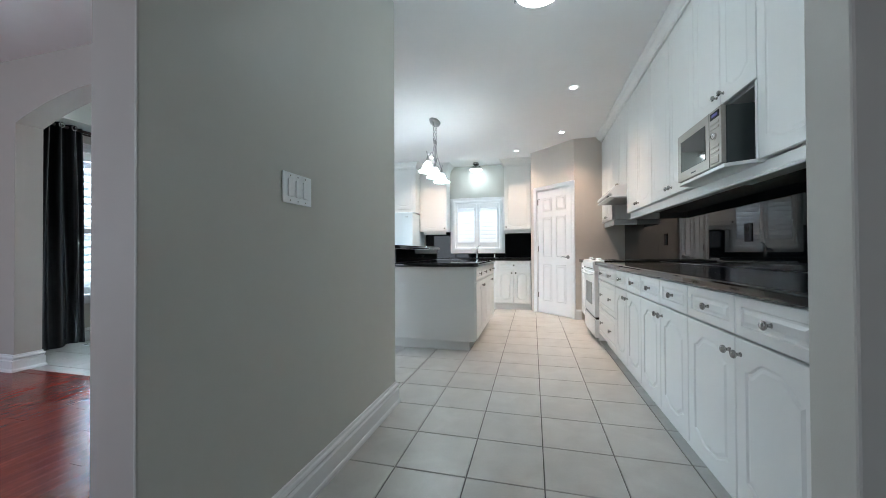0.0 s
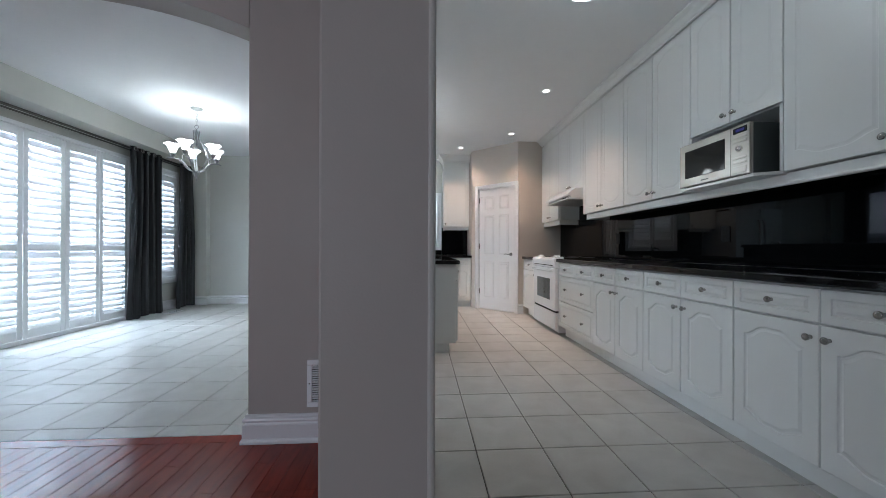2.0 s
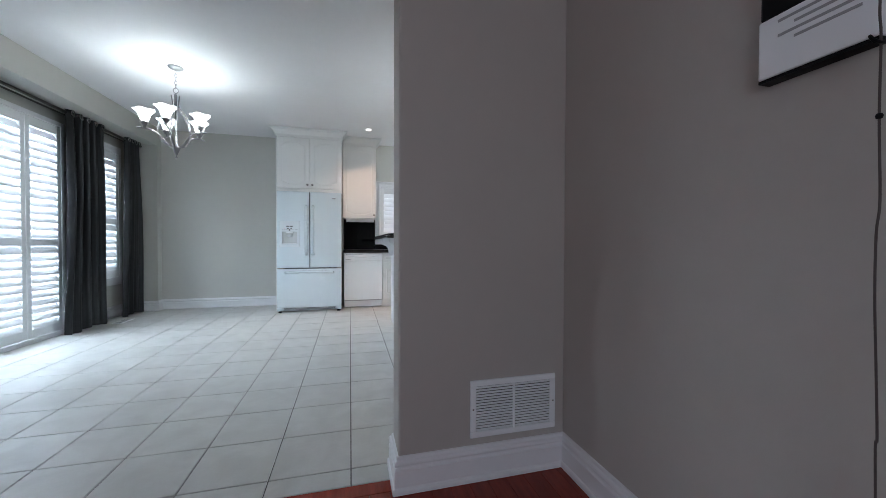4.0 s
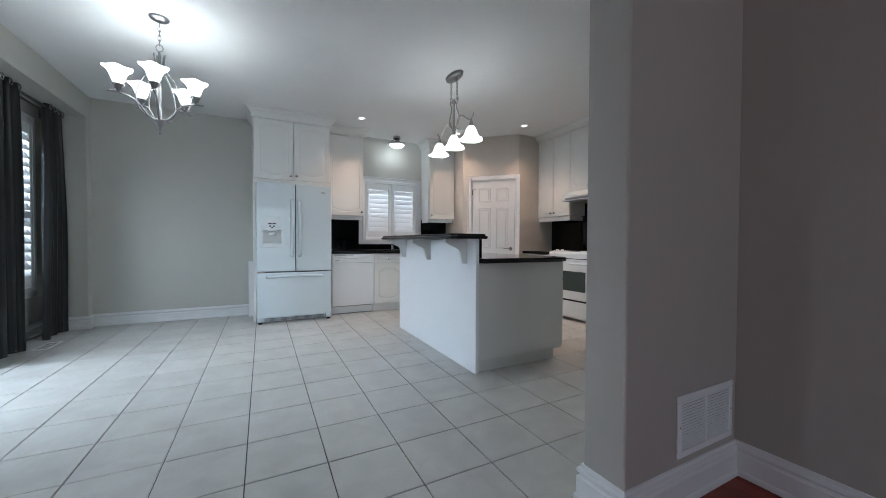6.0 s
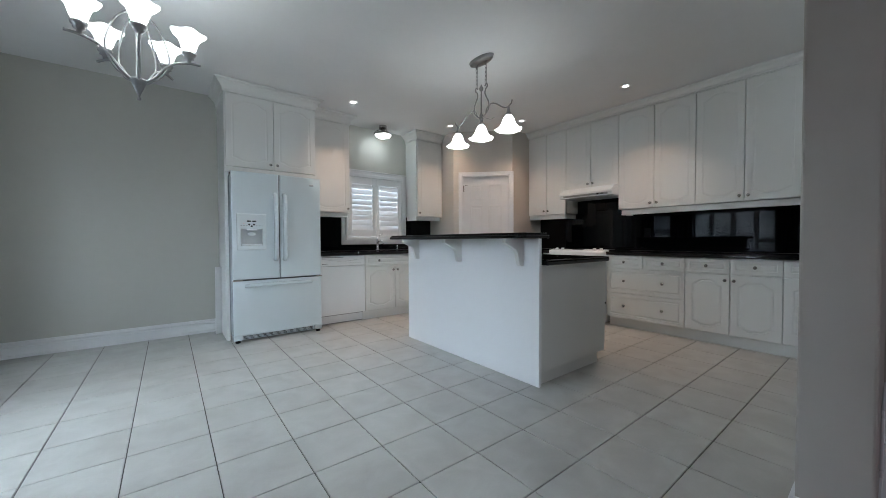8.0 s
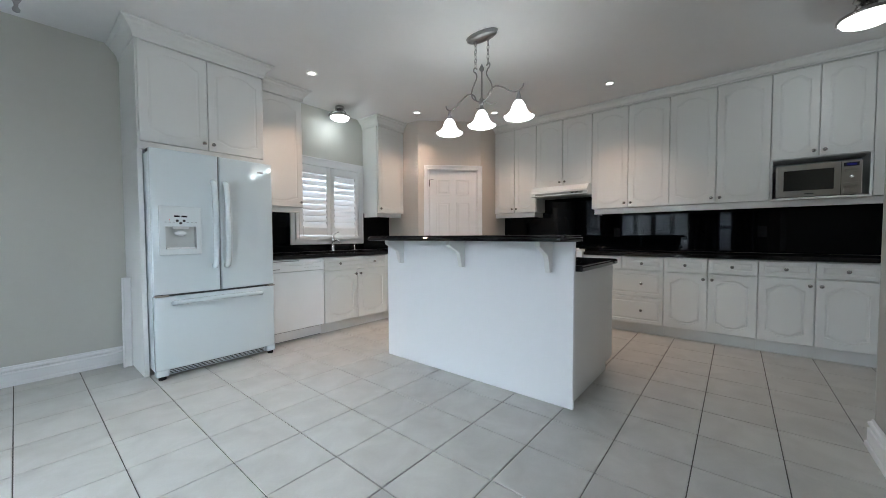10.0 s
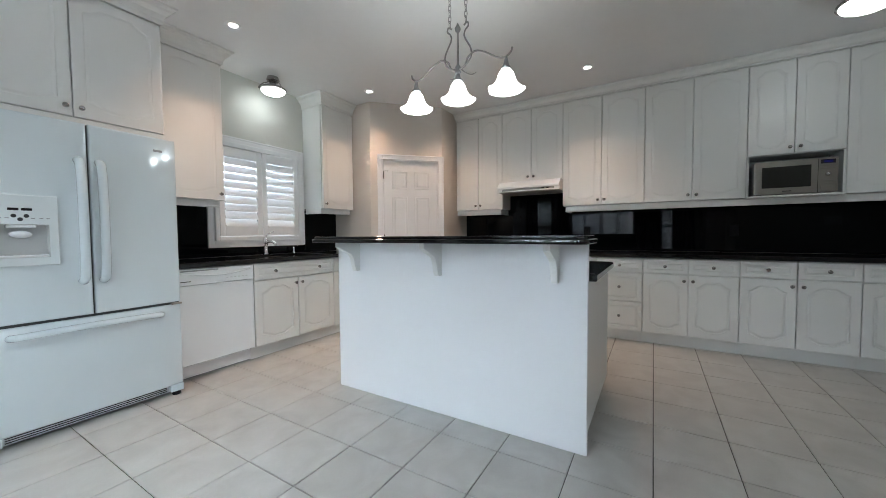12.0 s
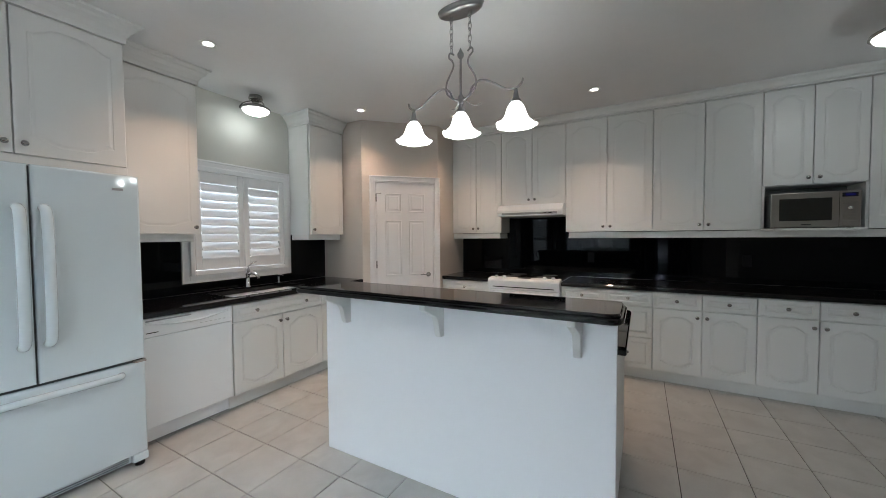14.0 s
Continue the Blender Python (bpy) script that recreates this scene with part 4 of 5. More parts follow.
# the hollow behind the dispenser: back, sides, top and sloping floor
rc = prism([(0.0, 0.045), (0.046, 0.060), (0.046, 0.222), (0.050, 0.226), (0.050, 0.040), (0.0, 0.040)], 0.205, "x", -0.350)
for xa, xb in ((-0.350, -0.348), (-0.147, -0.145)):
    box((xa, -0.010, 0.042), (xb, 0.050, 0.224), 0, 1, rc)
box((-0.350, -0.010, 0.222), (-0.145, 0.050, 0.225), 0, 1, rc)
part("dispenser_recess", rc, RECESS, disp, "pale hollow with a sloping back")
part("drip_tray", box((-0.344, -0.016, 0.046), (-0.151, 0.040, 0.060), 0.004), PLASTIC, disp)
part("paddle", lathe([(0.0, 0.0), (0.034, 0.0), (0.030, 0.010), (0.0, 0.014)], 18, None, Matrix.Translation((-0.248, 0.012, 0.168)) @ Matrix.Rotation(radians(90), 4, "X") @ Matrix.Diagonal((1.25, 0.62, 1.3, 1))), PLASTIC, disp, "", None, True)
part("spout_hood", box((-0.300, -0.014, 0.202), (-0.196, 0.030, 0.221), 0.006, 2), PLASTIC, disp)
for x in (-0.273, -0.226):
    part("button", box((x - 0.019, -0.0145, 0.294), (x + 0.019, -0.0115, 0.307), 0.003), DARK, disp)
for x, z in ((-0.272, 0.266), (-0.228, 0.266), (-0.250, 0.248)):
    part("button", lathe([(0.0, 0.0), (0.010, 0.0), (0.009, 0.002), (0.0, 0.0025)], 14, None, Matrix.Translation((x, -0.012, z)) @ Matrix.Rotation(radians(90), 4, "X")), INK_SHADOW, disp)
for x in (-0.345, -0.320, -0.295, -0.205, -0.175, -0.150):
    part("print_mark", box((x - 0.007, -0.0128, 0.252), (x + 0.007, -0.0118, 0.256)), GREYP, disp)
part("indicator_light", lathe([(0.0, 0.0), (0.004, 0.0), (0.003, 0.002), (0.0, 0.0025)], 10, None, Matrix.Translation((-0.320, -0.012, 0.272)) @ Matrix.Rotation(radians(90), 4, "X")), glow("red_indicator", (1.0, 0.12, 0.10), 0.6, (0.5, 0.1, 0.1)), disp, "small lit red indicator")

# ---------------------------------------------------------------- dishwasher
dw = thing("dishwasher", Matrix.Translation((-2.062, 6.262, 0)), "white built-in dishwasher with a curved pull lip", "dishwasher")
part("door_panel", box((0.003, 0.0, 0.125), (0.592, 0.05, 0.735), 0.006, 2), PLASTIC, dw)
cp = box((0.003, -0.004, 0.738), (0.592, 0.05, 0.862), 0.006, 2)
part("control_panel", cp, PLASTIC, dw)
lip = [(0.03 + 0.53 * i / 16, -0.006 - 0.016 * math.sin(math.pi * i / 16), 0.835 - 0.030 * math.sin(math.pi * i / 16)) for i in range(17)]
part("pull_lip", tube(lip, 0.008, 8), PLASTIC, dw, "", None, True)
part("vent_slot", box((0.03, -0.0055, 0.842), (0.30, -0.003, 0.852)), GREYP, dw)
for i in range(6):
    part("button", box((0.36 + 0.032 * i, -0.006, 0.770), (0.378 + 0.032 * i, -0.003, 0.776), 0.001), RECESS, dw)
part("badge", box((0.03, -0.0055, 0.765), (0.10, -0.003, 0.771)), INK_SHADOW, dw)
part("kick_plate", box((0.005, 0.072, 0.012), (0.590, 0.085, 0.105), 0.002), PLASTIC, dw)
part("tub", box((0.01, 0.052, 0.108), (0.585, 0.58, 0.865)), GREYP, dw)
part("base_tray", box((0.01, 0.087, 0.0), (0.585, 0.58, 0.107)), GREYP, dw)

# ---------------------------------------------------------------- range and hood
rg = thing("range", east(4.968, 0.735), "white slide-in range with oven window and front knobs", "range")
part("range_body", box((0.004, 0.03, 0.03), (0.800, 0.66, 0.905), 0.004), PLASTIC, rg)
od = part("oven_door", box((0.006, -0.015, 0.285), (0.798, 0.028, 0.795), 0.008, 2), PLASTIC, rg)
part("oven_window", box((0.17, -0.018, 0.40), (0.63, -0.013, 0.66), 0.003), OVENGLASS, od, "greenish dark oven window")
part("oven_handle", tube(smooth_path([(0.07, -0.012, 0.765), (0.09, -0.050, 0.765), (0.25, -0.060, 0.765), (0.55, -0.060, 0.765), (0.71, -0.050, 0.765), (0.73, -0.012, 0.765)], 5), 0.013, 10), PLASTIC, od, "", None, True)
part("storage_drawer", box((0.006, -0.012, 0.055), (0.798, 0.028, 0.262), 0.008, 2), PLASTIC, rg)
part("drawer_gap", box((0.008, 0.0, 0.262), (0.796, 0.03, 0.285)), DARK, rg)
part("control_panel", prism([(0.028, 0.80), (-0.02, 0.80), (-0.032, 0.895), (-0.015, 0.916), (0.088, 0.931), (0.094, 0.905), (0.14, 0.80)], 0.796, "x", 0.004, None, 0.004), PLASTIC, rg, "white sloping control panel")
part("cooktop", box((-0.004, 0.090, 0.905), (0.808, 0.64, 0.922), 0.005, 2), MWGLASS, rg, "black glass cooktop")
part("panel_slot", box((0.06, -0.0275, 0.822), (0.745, -0.015, 0.831), 0.001), DARK, rg)
for x in (0.08, 0.17, 0.63, 0.72):
    part("knob", lathe([(0.0, 0.0), (0.024, 0.0), (0.022, 0.010), (0.018, 0.024), (0.0, 0.026)], 14, None, Matrix.Translation((x, 0.055, 0.922)) @ Matrix.Rotation(radians(9), 4, "X")), PLASTIC, rg, "", None, True)
part("clock_panel", box((0.33, 0.03, 0.920), (0.48, 0.09, 0.9305), 0.002), INK_SHADOW, rg)
for x, y, r in ((0.21, 0.26, 0.085), (0.59, 0.26, 0.10), (0.21, 0.48, 0.10), (0.59, 0.48, 0.085)):
    part("burner", lathe([(r - 0.006, 0.922), (r, 0.922), (r, 0.9226), (r - 0.006, 0.9226)], 20, None, Matrix.Translation((x, y, 0))), INK_SHADOW, rg)
hd = thing("range_hood", east(4.926, 0.885), "white slanted under-cabinet range hood", "range hood")
part("hood_shell", prism([(0.0, 1.664), (0.0, 1.690), (0.008, 1.697), (0.075, 1.758), (0.49, 1.758), (0.49, 1.640), (0.030, 1.640), (0.022, 1.664)], 0.750, "x", 0.002, None, 0.002), PLASTIC, hd)
part("hood_lip", prism([(0.002, 1.626), (0.002, 1.638), (0.024, 1.6395), (0.49, 1.6395), (0.49, 1.626)], 0.750, "x", 0.002, None, 0.002), PLASTIC, hd)
part("switch_channel", box((0.06, 0.016, 1.6405), (0.690, 0.0295, 1.6635)), GREYP, hd, "grey recessed strip")
for x in (0.545, 0.600):
    part("switch", box((x, 0.010, 1.646), (x + 0.034, 0.0165, 1.658), 0.002), DARK, hd)
part("hood_filter", box((0.08, 0.06, 1.619), (0.67, 0.42, 1.6255), 0.001), GREYP, hd)

# ---------------------------------------------------------------- microwave
mw = thing("microwave", east(2.46, 0.957), "stainless steel microwave standing out of the cabinet niche", "microwave")
part("case", box((0.0, 0.018, 1.452), (0.535, 0.38, 1.735), 0.003), CASE, mw, "dark painted case")
fd = part("front_panel", box((0.0, -0.004, 1.450), (0.535, 0.018, 1.738), 0.004, 2), STEEL, mw)
part("door_glass", box((0.052, -0.0065, 1.505), (0.372, -0.002, 1.690), 0.004), MWGLASS, fd, "dark reflective door window")
part("display_panel", box((0.428, -0.0062, 1.690), (0.517, -0.002, 1.724), 0.001), DARK, fd)
part("display", box((0.446, -0.0072, 1.699), (0.502, -0.004, 1.715), 0.001), DISPLAY, fd, "small blue lit display")
part("door_gap", box((0.412, -0.0052, 1.452), (0.4145, 0.0, 1.736)), DARK, fd)
for z in (1.667, 1.642, 1.547, 1.522):
    part("button_row", box((0.430, -0.0085, z - 0.0065), (0.515, -0.003, z + 0.0065), 0.002), STEEL, fd)
part("door_button", box((0.430, -0.0085, 1.462), (0.515, -0.003, 1.500), 0.003), STEEL, fd)
part("dial", lathe([(0.0, 0.0), (0.017, 0.0), (0.015, 0.014), (0.0, 0.016)], 18, None, Matrix.Translation((0.473, -0.004, 1.600)) @ Matrix.Rotation(radians(90), 4, "X")), CHROME, fd, "", None, True)
part("badge", box((0.19, -0.0055, 1.470), (0.25, -0.003, 1.477)), INK_SHADOW, fd)
for x in (0.04, 0.49):
    part("foot", box((x - 0.015, 0.02, 1.4445), (x + 0.015, 0.05, 1.453)), DARK, mw)

# ---------------------------------------------------------------- lamps


def bell_shade(m, parent, up=False, size=1.0, tall=1.0):
    """A ruffled opal glass bell, its fitter at the origin and its mouth below (or above)."""
    s = size
    prof = [(0.028 * s, 0.0), (0.040 * s, -0.012 * s), (0.055 * s, -0.035 * s), (0.066 * s, -0.070 * s), (0.080 * s, -0.100 * s), (0.108 * s, -0.128 * s), (0.128 * s, -0.140 * s)]
    prof = [(r, z * tall) for r, z in prof]
    if up:
        prof = [(r, -z) for r, z in prof]
    bm = lathe(prof, 30, None, None, 0.010 * s, 5)
    return part("shade", bm, SHADE, parent, "glowing ruffled opal glass shade", m, True)


def chain(parent, p0, p1, links, r=0.0022, w=0.010):
    """Open links, each turned a quarter from the last."""
    a, b = Vector(p0), Vector(p1)
    step = (b - a) / links
    L = step.length * 0.72
    for i in range(links):
        c = a + step * (i + 0.5)
        pts = []
        for k in range(12):
            t = 2 * math.pi * k / 12
            u, z = w * math.cos(t), L * math.sin(t)
            pts.append((c.x + (u if i % 2 else 0), c.y + (0 if i % 2 else u), c.z + z))
        part("chain_link", tube(pts, r, 6, None, None, True), PEWTER, parent, "", None, True)


# island pendant with three shades
pn = thing("pendant_light", Matrix.Translation((-1.175, 4.37, 0)), "pewter island pendant with three lit opal bell shades on chains", "pendant light")
part("canopy", lathe([(0.0, CH - 0.032), (0.055, CH - 0.030), (0.062, CH - 0.020), (0.060, CH - 0.012), (0.066, CH - 0.001), (0.0, CH - 0.001)], 28, None, Matrix.Diagonal((1, 2.25, 1, 1))), PEWTER, pn, "", None, True)
for s in (-1, 1):
    chain(pn, (0, 0.060 * s, CH - 0.03), (0, 0.060 * s, 2.49), 6)
    part("scroll", tube(smooth_path([(0, 0.045 * s, 2.475), (0, 0.070 * s, 2.490), (0, 0.078 * s, 2.465), (0, 0.055 * s, 2.440), (0, 0.050 * s, 2.40), (0, 0.095 * s, 2.315), (0, 0.090 * s, 2.25), (0, 0.03 * s, 2.205), (0, 0.0, 2.20)], 6), 0.0055, 8), PEWTER, pn, "", None, True)
    part("arm", tube(smooth_path([(0, 0.005 * s, 2.205), (0, 0.05 * s, 2.215), (0, 0.075 * s, 2.265), (0, 0.13 * s, 2.29), (0, 0.20 * s, 2.262), (0, 0.27 * s, 2.215), (0, 0.325 * s, 2.200), (0, 0.365 * s, 2.222), (0, 0.375 * s, 2.248)], 6), 0.0058, 8), PEWTER, pn, "", None, True)
    part("curl", tube(smooth_path([(0, 0.01 * s, 2.215), (0.03, 0.035 * s, 2.19), (0.055, 0.07 * s, 2.175), (0.07, 0.10 * s, 2.188)], 5), 0.004, 7, None, 0.5), PEWTER, pn, "", None, True)
part("stem", lathe([(0.0, 2.165), (0.012, 2.17), (0.022, 2.185), (0.012, 2.20), (0.020, 2.215), (0.008, 2.235), (0.0065, 2.44), (0.018, 2.452), (0.020, 2.468), (0.010, 2.485), (0.004, 2.50), (0.0, 2.505)], 14), PEWTER, pn, "", None, True)
for y in (-0.335, 0.0, 0.335):
    part("socket_cup", lathe([(0.0, 2.125), (0.030, 2.125), (0.030, 2.135), (0.018, 2.150), (0.014, 2.170), (0.008, 2.20), (0.0, 2.20)], 14, None, Matrix.Translation((0, y, 0))), PEWTER, pn, "", None, True)
    bell_shade(Matrix.Translation((0, y, 2.126)), pn, False, 0.86, 1.04)
    lamp("pendant_bulb", "POINT", Matrix.Translation((-1.175, 4.37 + y, 1.985)), 2.6, LAMP, radius=0.03)

# chandelier with five upward shades
CX, CY = -3.62, 4.60
cd = thing("chandelier", Matrix.Translation((CX, CY, 0)), "pewter five-arm chandelier with lit upturned opal glass shades", "chandelier")
part("canopy", lathe([(0.0, CH - 0.028), (0.030, CH - 0.026), (0.060, CH - 0.012), (0.066, CH - 0.001), (0.0, CH - 0.001)], 24), PEWTER, cd, "", None, True)
chain(cd, (0, 0, CH - 0.028), (0, 0, 2.53), 5)
part("ring", tube([(0.022 * math.cos(a), 0, 2.508 + 0.026 * math.sin(a)) for a in (2 * math.pi * k / 16 for k in range(16))], 0.0035, 7, None, None, True), PEWTER, cd, "", None, True)
part("finial", lathe([(0.0, 1.846), (0.008, 1.850), (0.010, 1.858), (0.005, 1.868), (0.006, 1.876), (0.012, 1.89), (0.030, 1.935), (0.040, 1.955), (0.036, 1.965), (0.012, 1.972), (0.009, 2.10), (0.009, 2.40), (0.012, 2.45), (0.004, 2.482), (0.0, 2.483)], 16), PEWTER, cd, "", None, True)
for k in range(5):
    a = radians(72 * k - 86)
    R = Matrix.Rotation(a, 4, "Z")

    def turned(pts):
        return [R @ Vector(p) for p in pts]

    part("arm", tube(smooth_path(turned([(0.03, 0, 1.955), (0.075, 0, 1.985), (0.12, 0, 2.045), (0.17, 0, 2.085), (0.235, 0, 2.10), (0.295, 0, 2.097)]), 6), 0.0075, 8), PEWTER, cd, "", None, True)
    part("hoop", tube(smooth_path(turned([(0.03, 0, 1.955), (0.10, 0, 1.99), (0.14, 0, 2.08), (0.130, 0, 2.17), (0.09, 0, 2.27), (0.03, 0, 2.35), (0.035, 0, 2.46)]), 6), 0.0050, 8), PEWTER, cd, "", None, True)
    c = R @ Vector((0.238, 0, 0))
    part("socket_cup", lathe([(0.0, 2.10), (0.010, 2.10), (0.012, 2.12), (0.026, 2.128), (0.022, 2.138), (0.033, 2.146), (0.036, 2.158), (0.0, 2.158)], 14, None, Matrix.Translation(c)), PEWTER, cd, "", None, True)
    bell_shade(Matrix.Translation((c.x, c.y, 2.158)) @ Matrix.Rotation(a, 4, "Z"), cd, True, 0.66, 1.18)
    lamp("chandelier_bulb", "POINT", Matrix.Translation((CX + c.x, CY + c.y, 2.25)), 0.5, LAMP, radius=0.05)


def flush_lamp(x, y, r, label, power, drop=0.0):
    f = thing("ceiling_lamp", Matrix.Translation((x, y, 0)), label, "ceiling lamp", "flush ceiling lamps")
    part("canopy", lathe([(0.0, CH - 0.045), (r * 0.45, CH - 0.043), (r * 0.5, CH - 0.03), (r * 0.42, CH - 0.001), (0.0, CH - 0.001)], 24), NICKEL, f, "", None, True)
    part("stem", lathe([(0.0, CH - 0.10 - drop), (r * 0.30, CH - 0.09 - drop), (r * 0.22, CH - 0.07 - drop), (r * 0.28, CH - 0.045), (0.0, CH - 0.044)], 20), NICKEL, f, "", None, True)
    part("rim", lathe([(a, z - drop) for a, z in ((r * 0.30, CH - 0.085), (r * 0.75, CH - 0.100), (r * 1.0, CH - 0.118), (r * 1.02, CH - 0.132), (r * 0.94, CH - 0.138), (r * 0.80, CH - 0.115), (r * 0.30, CH - 0.095))], 30), NICKEL, f, "", None, True)
    part("bowl", lathe([(a, z - drop) for a, z in ((r * 0.93, CH - 0.134), (r * 0.86, CH - 0.152), (r * 0.62, CH - 0.172), (r * 0.30, CH - 0.182), (0.0, CH - 0.184))], 30), SHADE, f, "glowing opal glass bowl", None, True)
    for k in range(3):
        a = 2 * math.pi * k / 3 + 0.5
        d = Vector((math.cos(a), math.sin(a), 0))
        part("clip", tube(smooth_path([d * r * 0.25 + Vector((0, 0, CH - 0.05)), d * r * 0.75 + Vector((0, 0, CH - 0.075 - drop * 0.6)), d * r * 1.05 + Vector((0, 0, CH - 0.115 - drop)), d * r * 1.06 + Vector((0, 0, CH - 0.135 - drop))], 4), 0.005, 7), NICKEL, f, "", None, True)
    lamp("ceiling_bulb", "POINT", Matrix.Translation((x, y, CH - 0.23 - drop)), power, LAMP, radius=0.06)


flush_lamp(-0.99, 6.62, 0.125, "brushed nickel flush lamp with lit bowl above the sink", 1.7)
flush_lamp(0.10, 2.075, 0.155, "brushed nickel flush lamp with lit bowl in the passage", 2.6, 0.025)
for x, y in ((-0.20, 6.03), (0.478, 3.82), (-1.70, 6.05), (0.468, 5.25)):
    p = thing("pot_light", Matrix.Translation((x, y, CH)), "small lit recessed pot light with white trim", "pot light", "recessed pot lights")
    part("trim_ring", lathe([(0.036, -0.002), (0.052, -0.006), (0.055, -0.0005), (0.034, -0.0005)], 24), TRIM, p, "", None, True)
    part("bulb", lathe([(0.0, -0.005), (0.030, -0.004), (0.035, -0.001), (0.0, -0.001)], 20), POT, p, "lit bulb", None, True)
    lamp("pot_bulb", "AREA", look((x, y, CH - 0.012), (x, y + 0.001, 0)), 4.8, WARM, size=(0.06, 0.06)).data.spread = radians(100)

# ---------------------------------------------------------------- curtains and rod
rod = thing("curtain_rod", Matrix.Translation((-4.935, 0, 2.425)), "long dark metal curtain rod across the window bay", "curtain rod")
part("pole", tube([(0, 2.30, 0), (0, 6.72, 0)], 0.015, 12), BRONZE, rod, "", None, True)
part("back_pole", tube([(-0.06, 2.30, -0.012), (-0.06, 6.72, -0.012)], 0.010, 10), BRONZE, rod, "", None, True)
for y in (2.36, 3.46, 5.62, 6.68):
    part("bracket", box((-0.161, y - 0.010, -0.02), (0.012, y + 0.010, -0.008), 0.002), BRONZE, rod)
    part("bracket_plate", box((-0.165, y - 0.016, -0.05), (-0.160, y + 0.016, 0.04), 0.002), BRONZE, rod)


def curtain(y0, y1, folds, seed, flare=1.0, hem_out=0.06):
    """A pleated panel hung on rings, gathered between y0 and y1, with a little sway towards the hem."""
    r = random.Random(seed)
    c = thing("curtain", Matrix.Translation((-4.935, 0, 0)), "dark charcoal striped satin curtain panel hanging to the floor", "curtain", "curtains")
    n, rows = folds * 12, 16
    bm = bmesh.new()
    ph = [r.uniform(-0.4, 0.4) for _ in range(folds + 2)]
    front, back = [], []
    for j in range(rows + 1):
        v = j / rows
        z = 2.455 - v * 2.435
        ra, rb = [], []
        for i in range(n + 1):
            u = i / n
            f = u * folds
            k = int(f)
            t = f - k
            p = ph[k] * (1 - t) + ph[k + 1] * t
            amp = 0.050 - 0.012 * v + 0.010 * math.sin(5 * v + 3 * p)
            wave = amp * math.sin(2 * math.pi * f + p * v * 2.2)
            mid = (y0 + y1) / 2
            yy = mid + (y0 + (y1 - y0) * u - mid) * (1 + 0.05 * math.sin(3.1 * v + seed) * flare) + 0.012 * math.sin(7 * u + 4 * v) + hem_out * (u - 0.5) * 2 * v ** 1.5
            wave += 0.02 * v
            hem = 0.012 * math.sin(9 * u + seed) if j == rows else 0.0
            ra.append(bm.verts.new((wave + 0.0016, yy, z + hem)))
            rb.append(bm.verts.new((wave - 0.0016, yy, z + hem)))
        front.append(ra)
        back.append(rb)
    for j in range(rows):
        for i in range(n):
            bm.faces.new((front[j][i], front[j + 1][i], front[j + 1][i + 1], front[j][i + 1]))
            bm.faces.new((back[j][i], back[j][i + 1], back[j + 1][i + 1], back[j + 1][i]))
    uv = bm.loops.layers.uv.new("cloth")
    column = {v: i / 12 for rail in front + back for i, v in enumerate(rail)}
    for f in bm.faces:
        for lp in f.loops:
            lp[uv].uv = (column[lp.vert] * 0.34 + seed * 3.7, lp.vert.co.z)
    for j in range(rows):
        bm.faces.new((front[j][0], back[j][0], back[j + 1][0], front[j + 1][0]))
        bm.faces.new((front[j][n], front[j + 1][n], back[j + 1][n], back[j][n]))
    bmesh.ops.recalc_face_normals(bm, faces=bm.faces[:])
    part("fabric", bm, CURT, c, "", None, True)
    for k in range(folds):
        y = y0 + (y1 - y0) * (k + 0.25) / folds
        part("grommet", tube([(0.050 + 0.002 * math.sin(a), y + 0.022 * math.cos(a), 2.425 + 0.026 * math.sin(a)) for a in (2 * math.pi * q / 16 for q in range(16))], 0.0055, 7, None, None, True), NICKEL, c, "silver eyelet ring", None, True)
    return c


curtain(2.36, 2.80, 4, 1)
curtain(3.06, 3.70, 5, 2)
curtain(5.30, 5.90, 5, 3)
curtain(6.33, 6.65, 4, 4, 0.3, 0.085)

# ---------------------------------------------------------------- small fittings
sw = thing("light_switch", Matrix.Translation((-0.855, 1.14, 1.272)), "white triple rocker light switch plate on the hall wall", "light switch")
part("plate", box((0.0, -0.088, -0.060), (0.006, 0.088, 0.060), 0.003, 2), PLASTIC, sw)
for k in range(3):
    y = -0.046 + 0.046 * k
    part("rocker", box((0.005, y - 0.016, -0.034), (0.011, y + 0.016, 0.034), 0.002), PLASTIC, sw)
    for z in (-0.048, 0.048):
        part("screw", lathe([(0.0, 0.0), (0.003, 0.0), (0.0025, 0.001), (0.0, 0.0012)], 8, None, Matrix.Translation((0.006, y, z)) @ Matrix.Rotation(radians(90), 4, "Y")), NICKEL, sw)
s2 = thing("light_switch", Matrix.Translation((-4.62, 1.99, 1.16)), "white rocker light switch on the wall beside the arch", "light switch")
part("plate", box((-0.036, -0.006, -0.058), (0.036, 0.0, 0.058), 0.003), PLASTIC, s2)
part("rocker", box((-0.016, -0.010, -0.033), (0.016, -0.005, 0.033), 0.002), PLASTIC, s2)

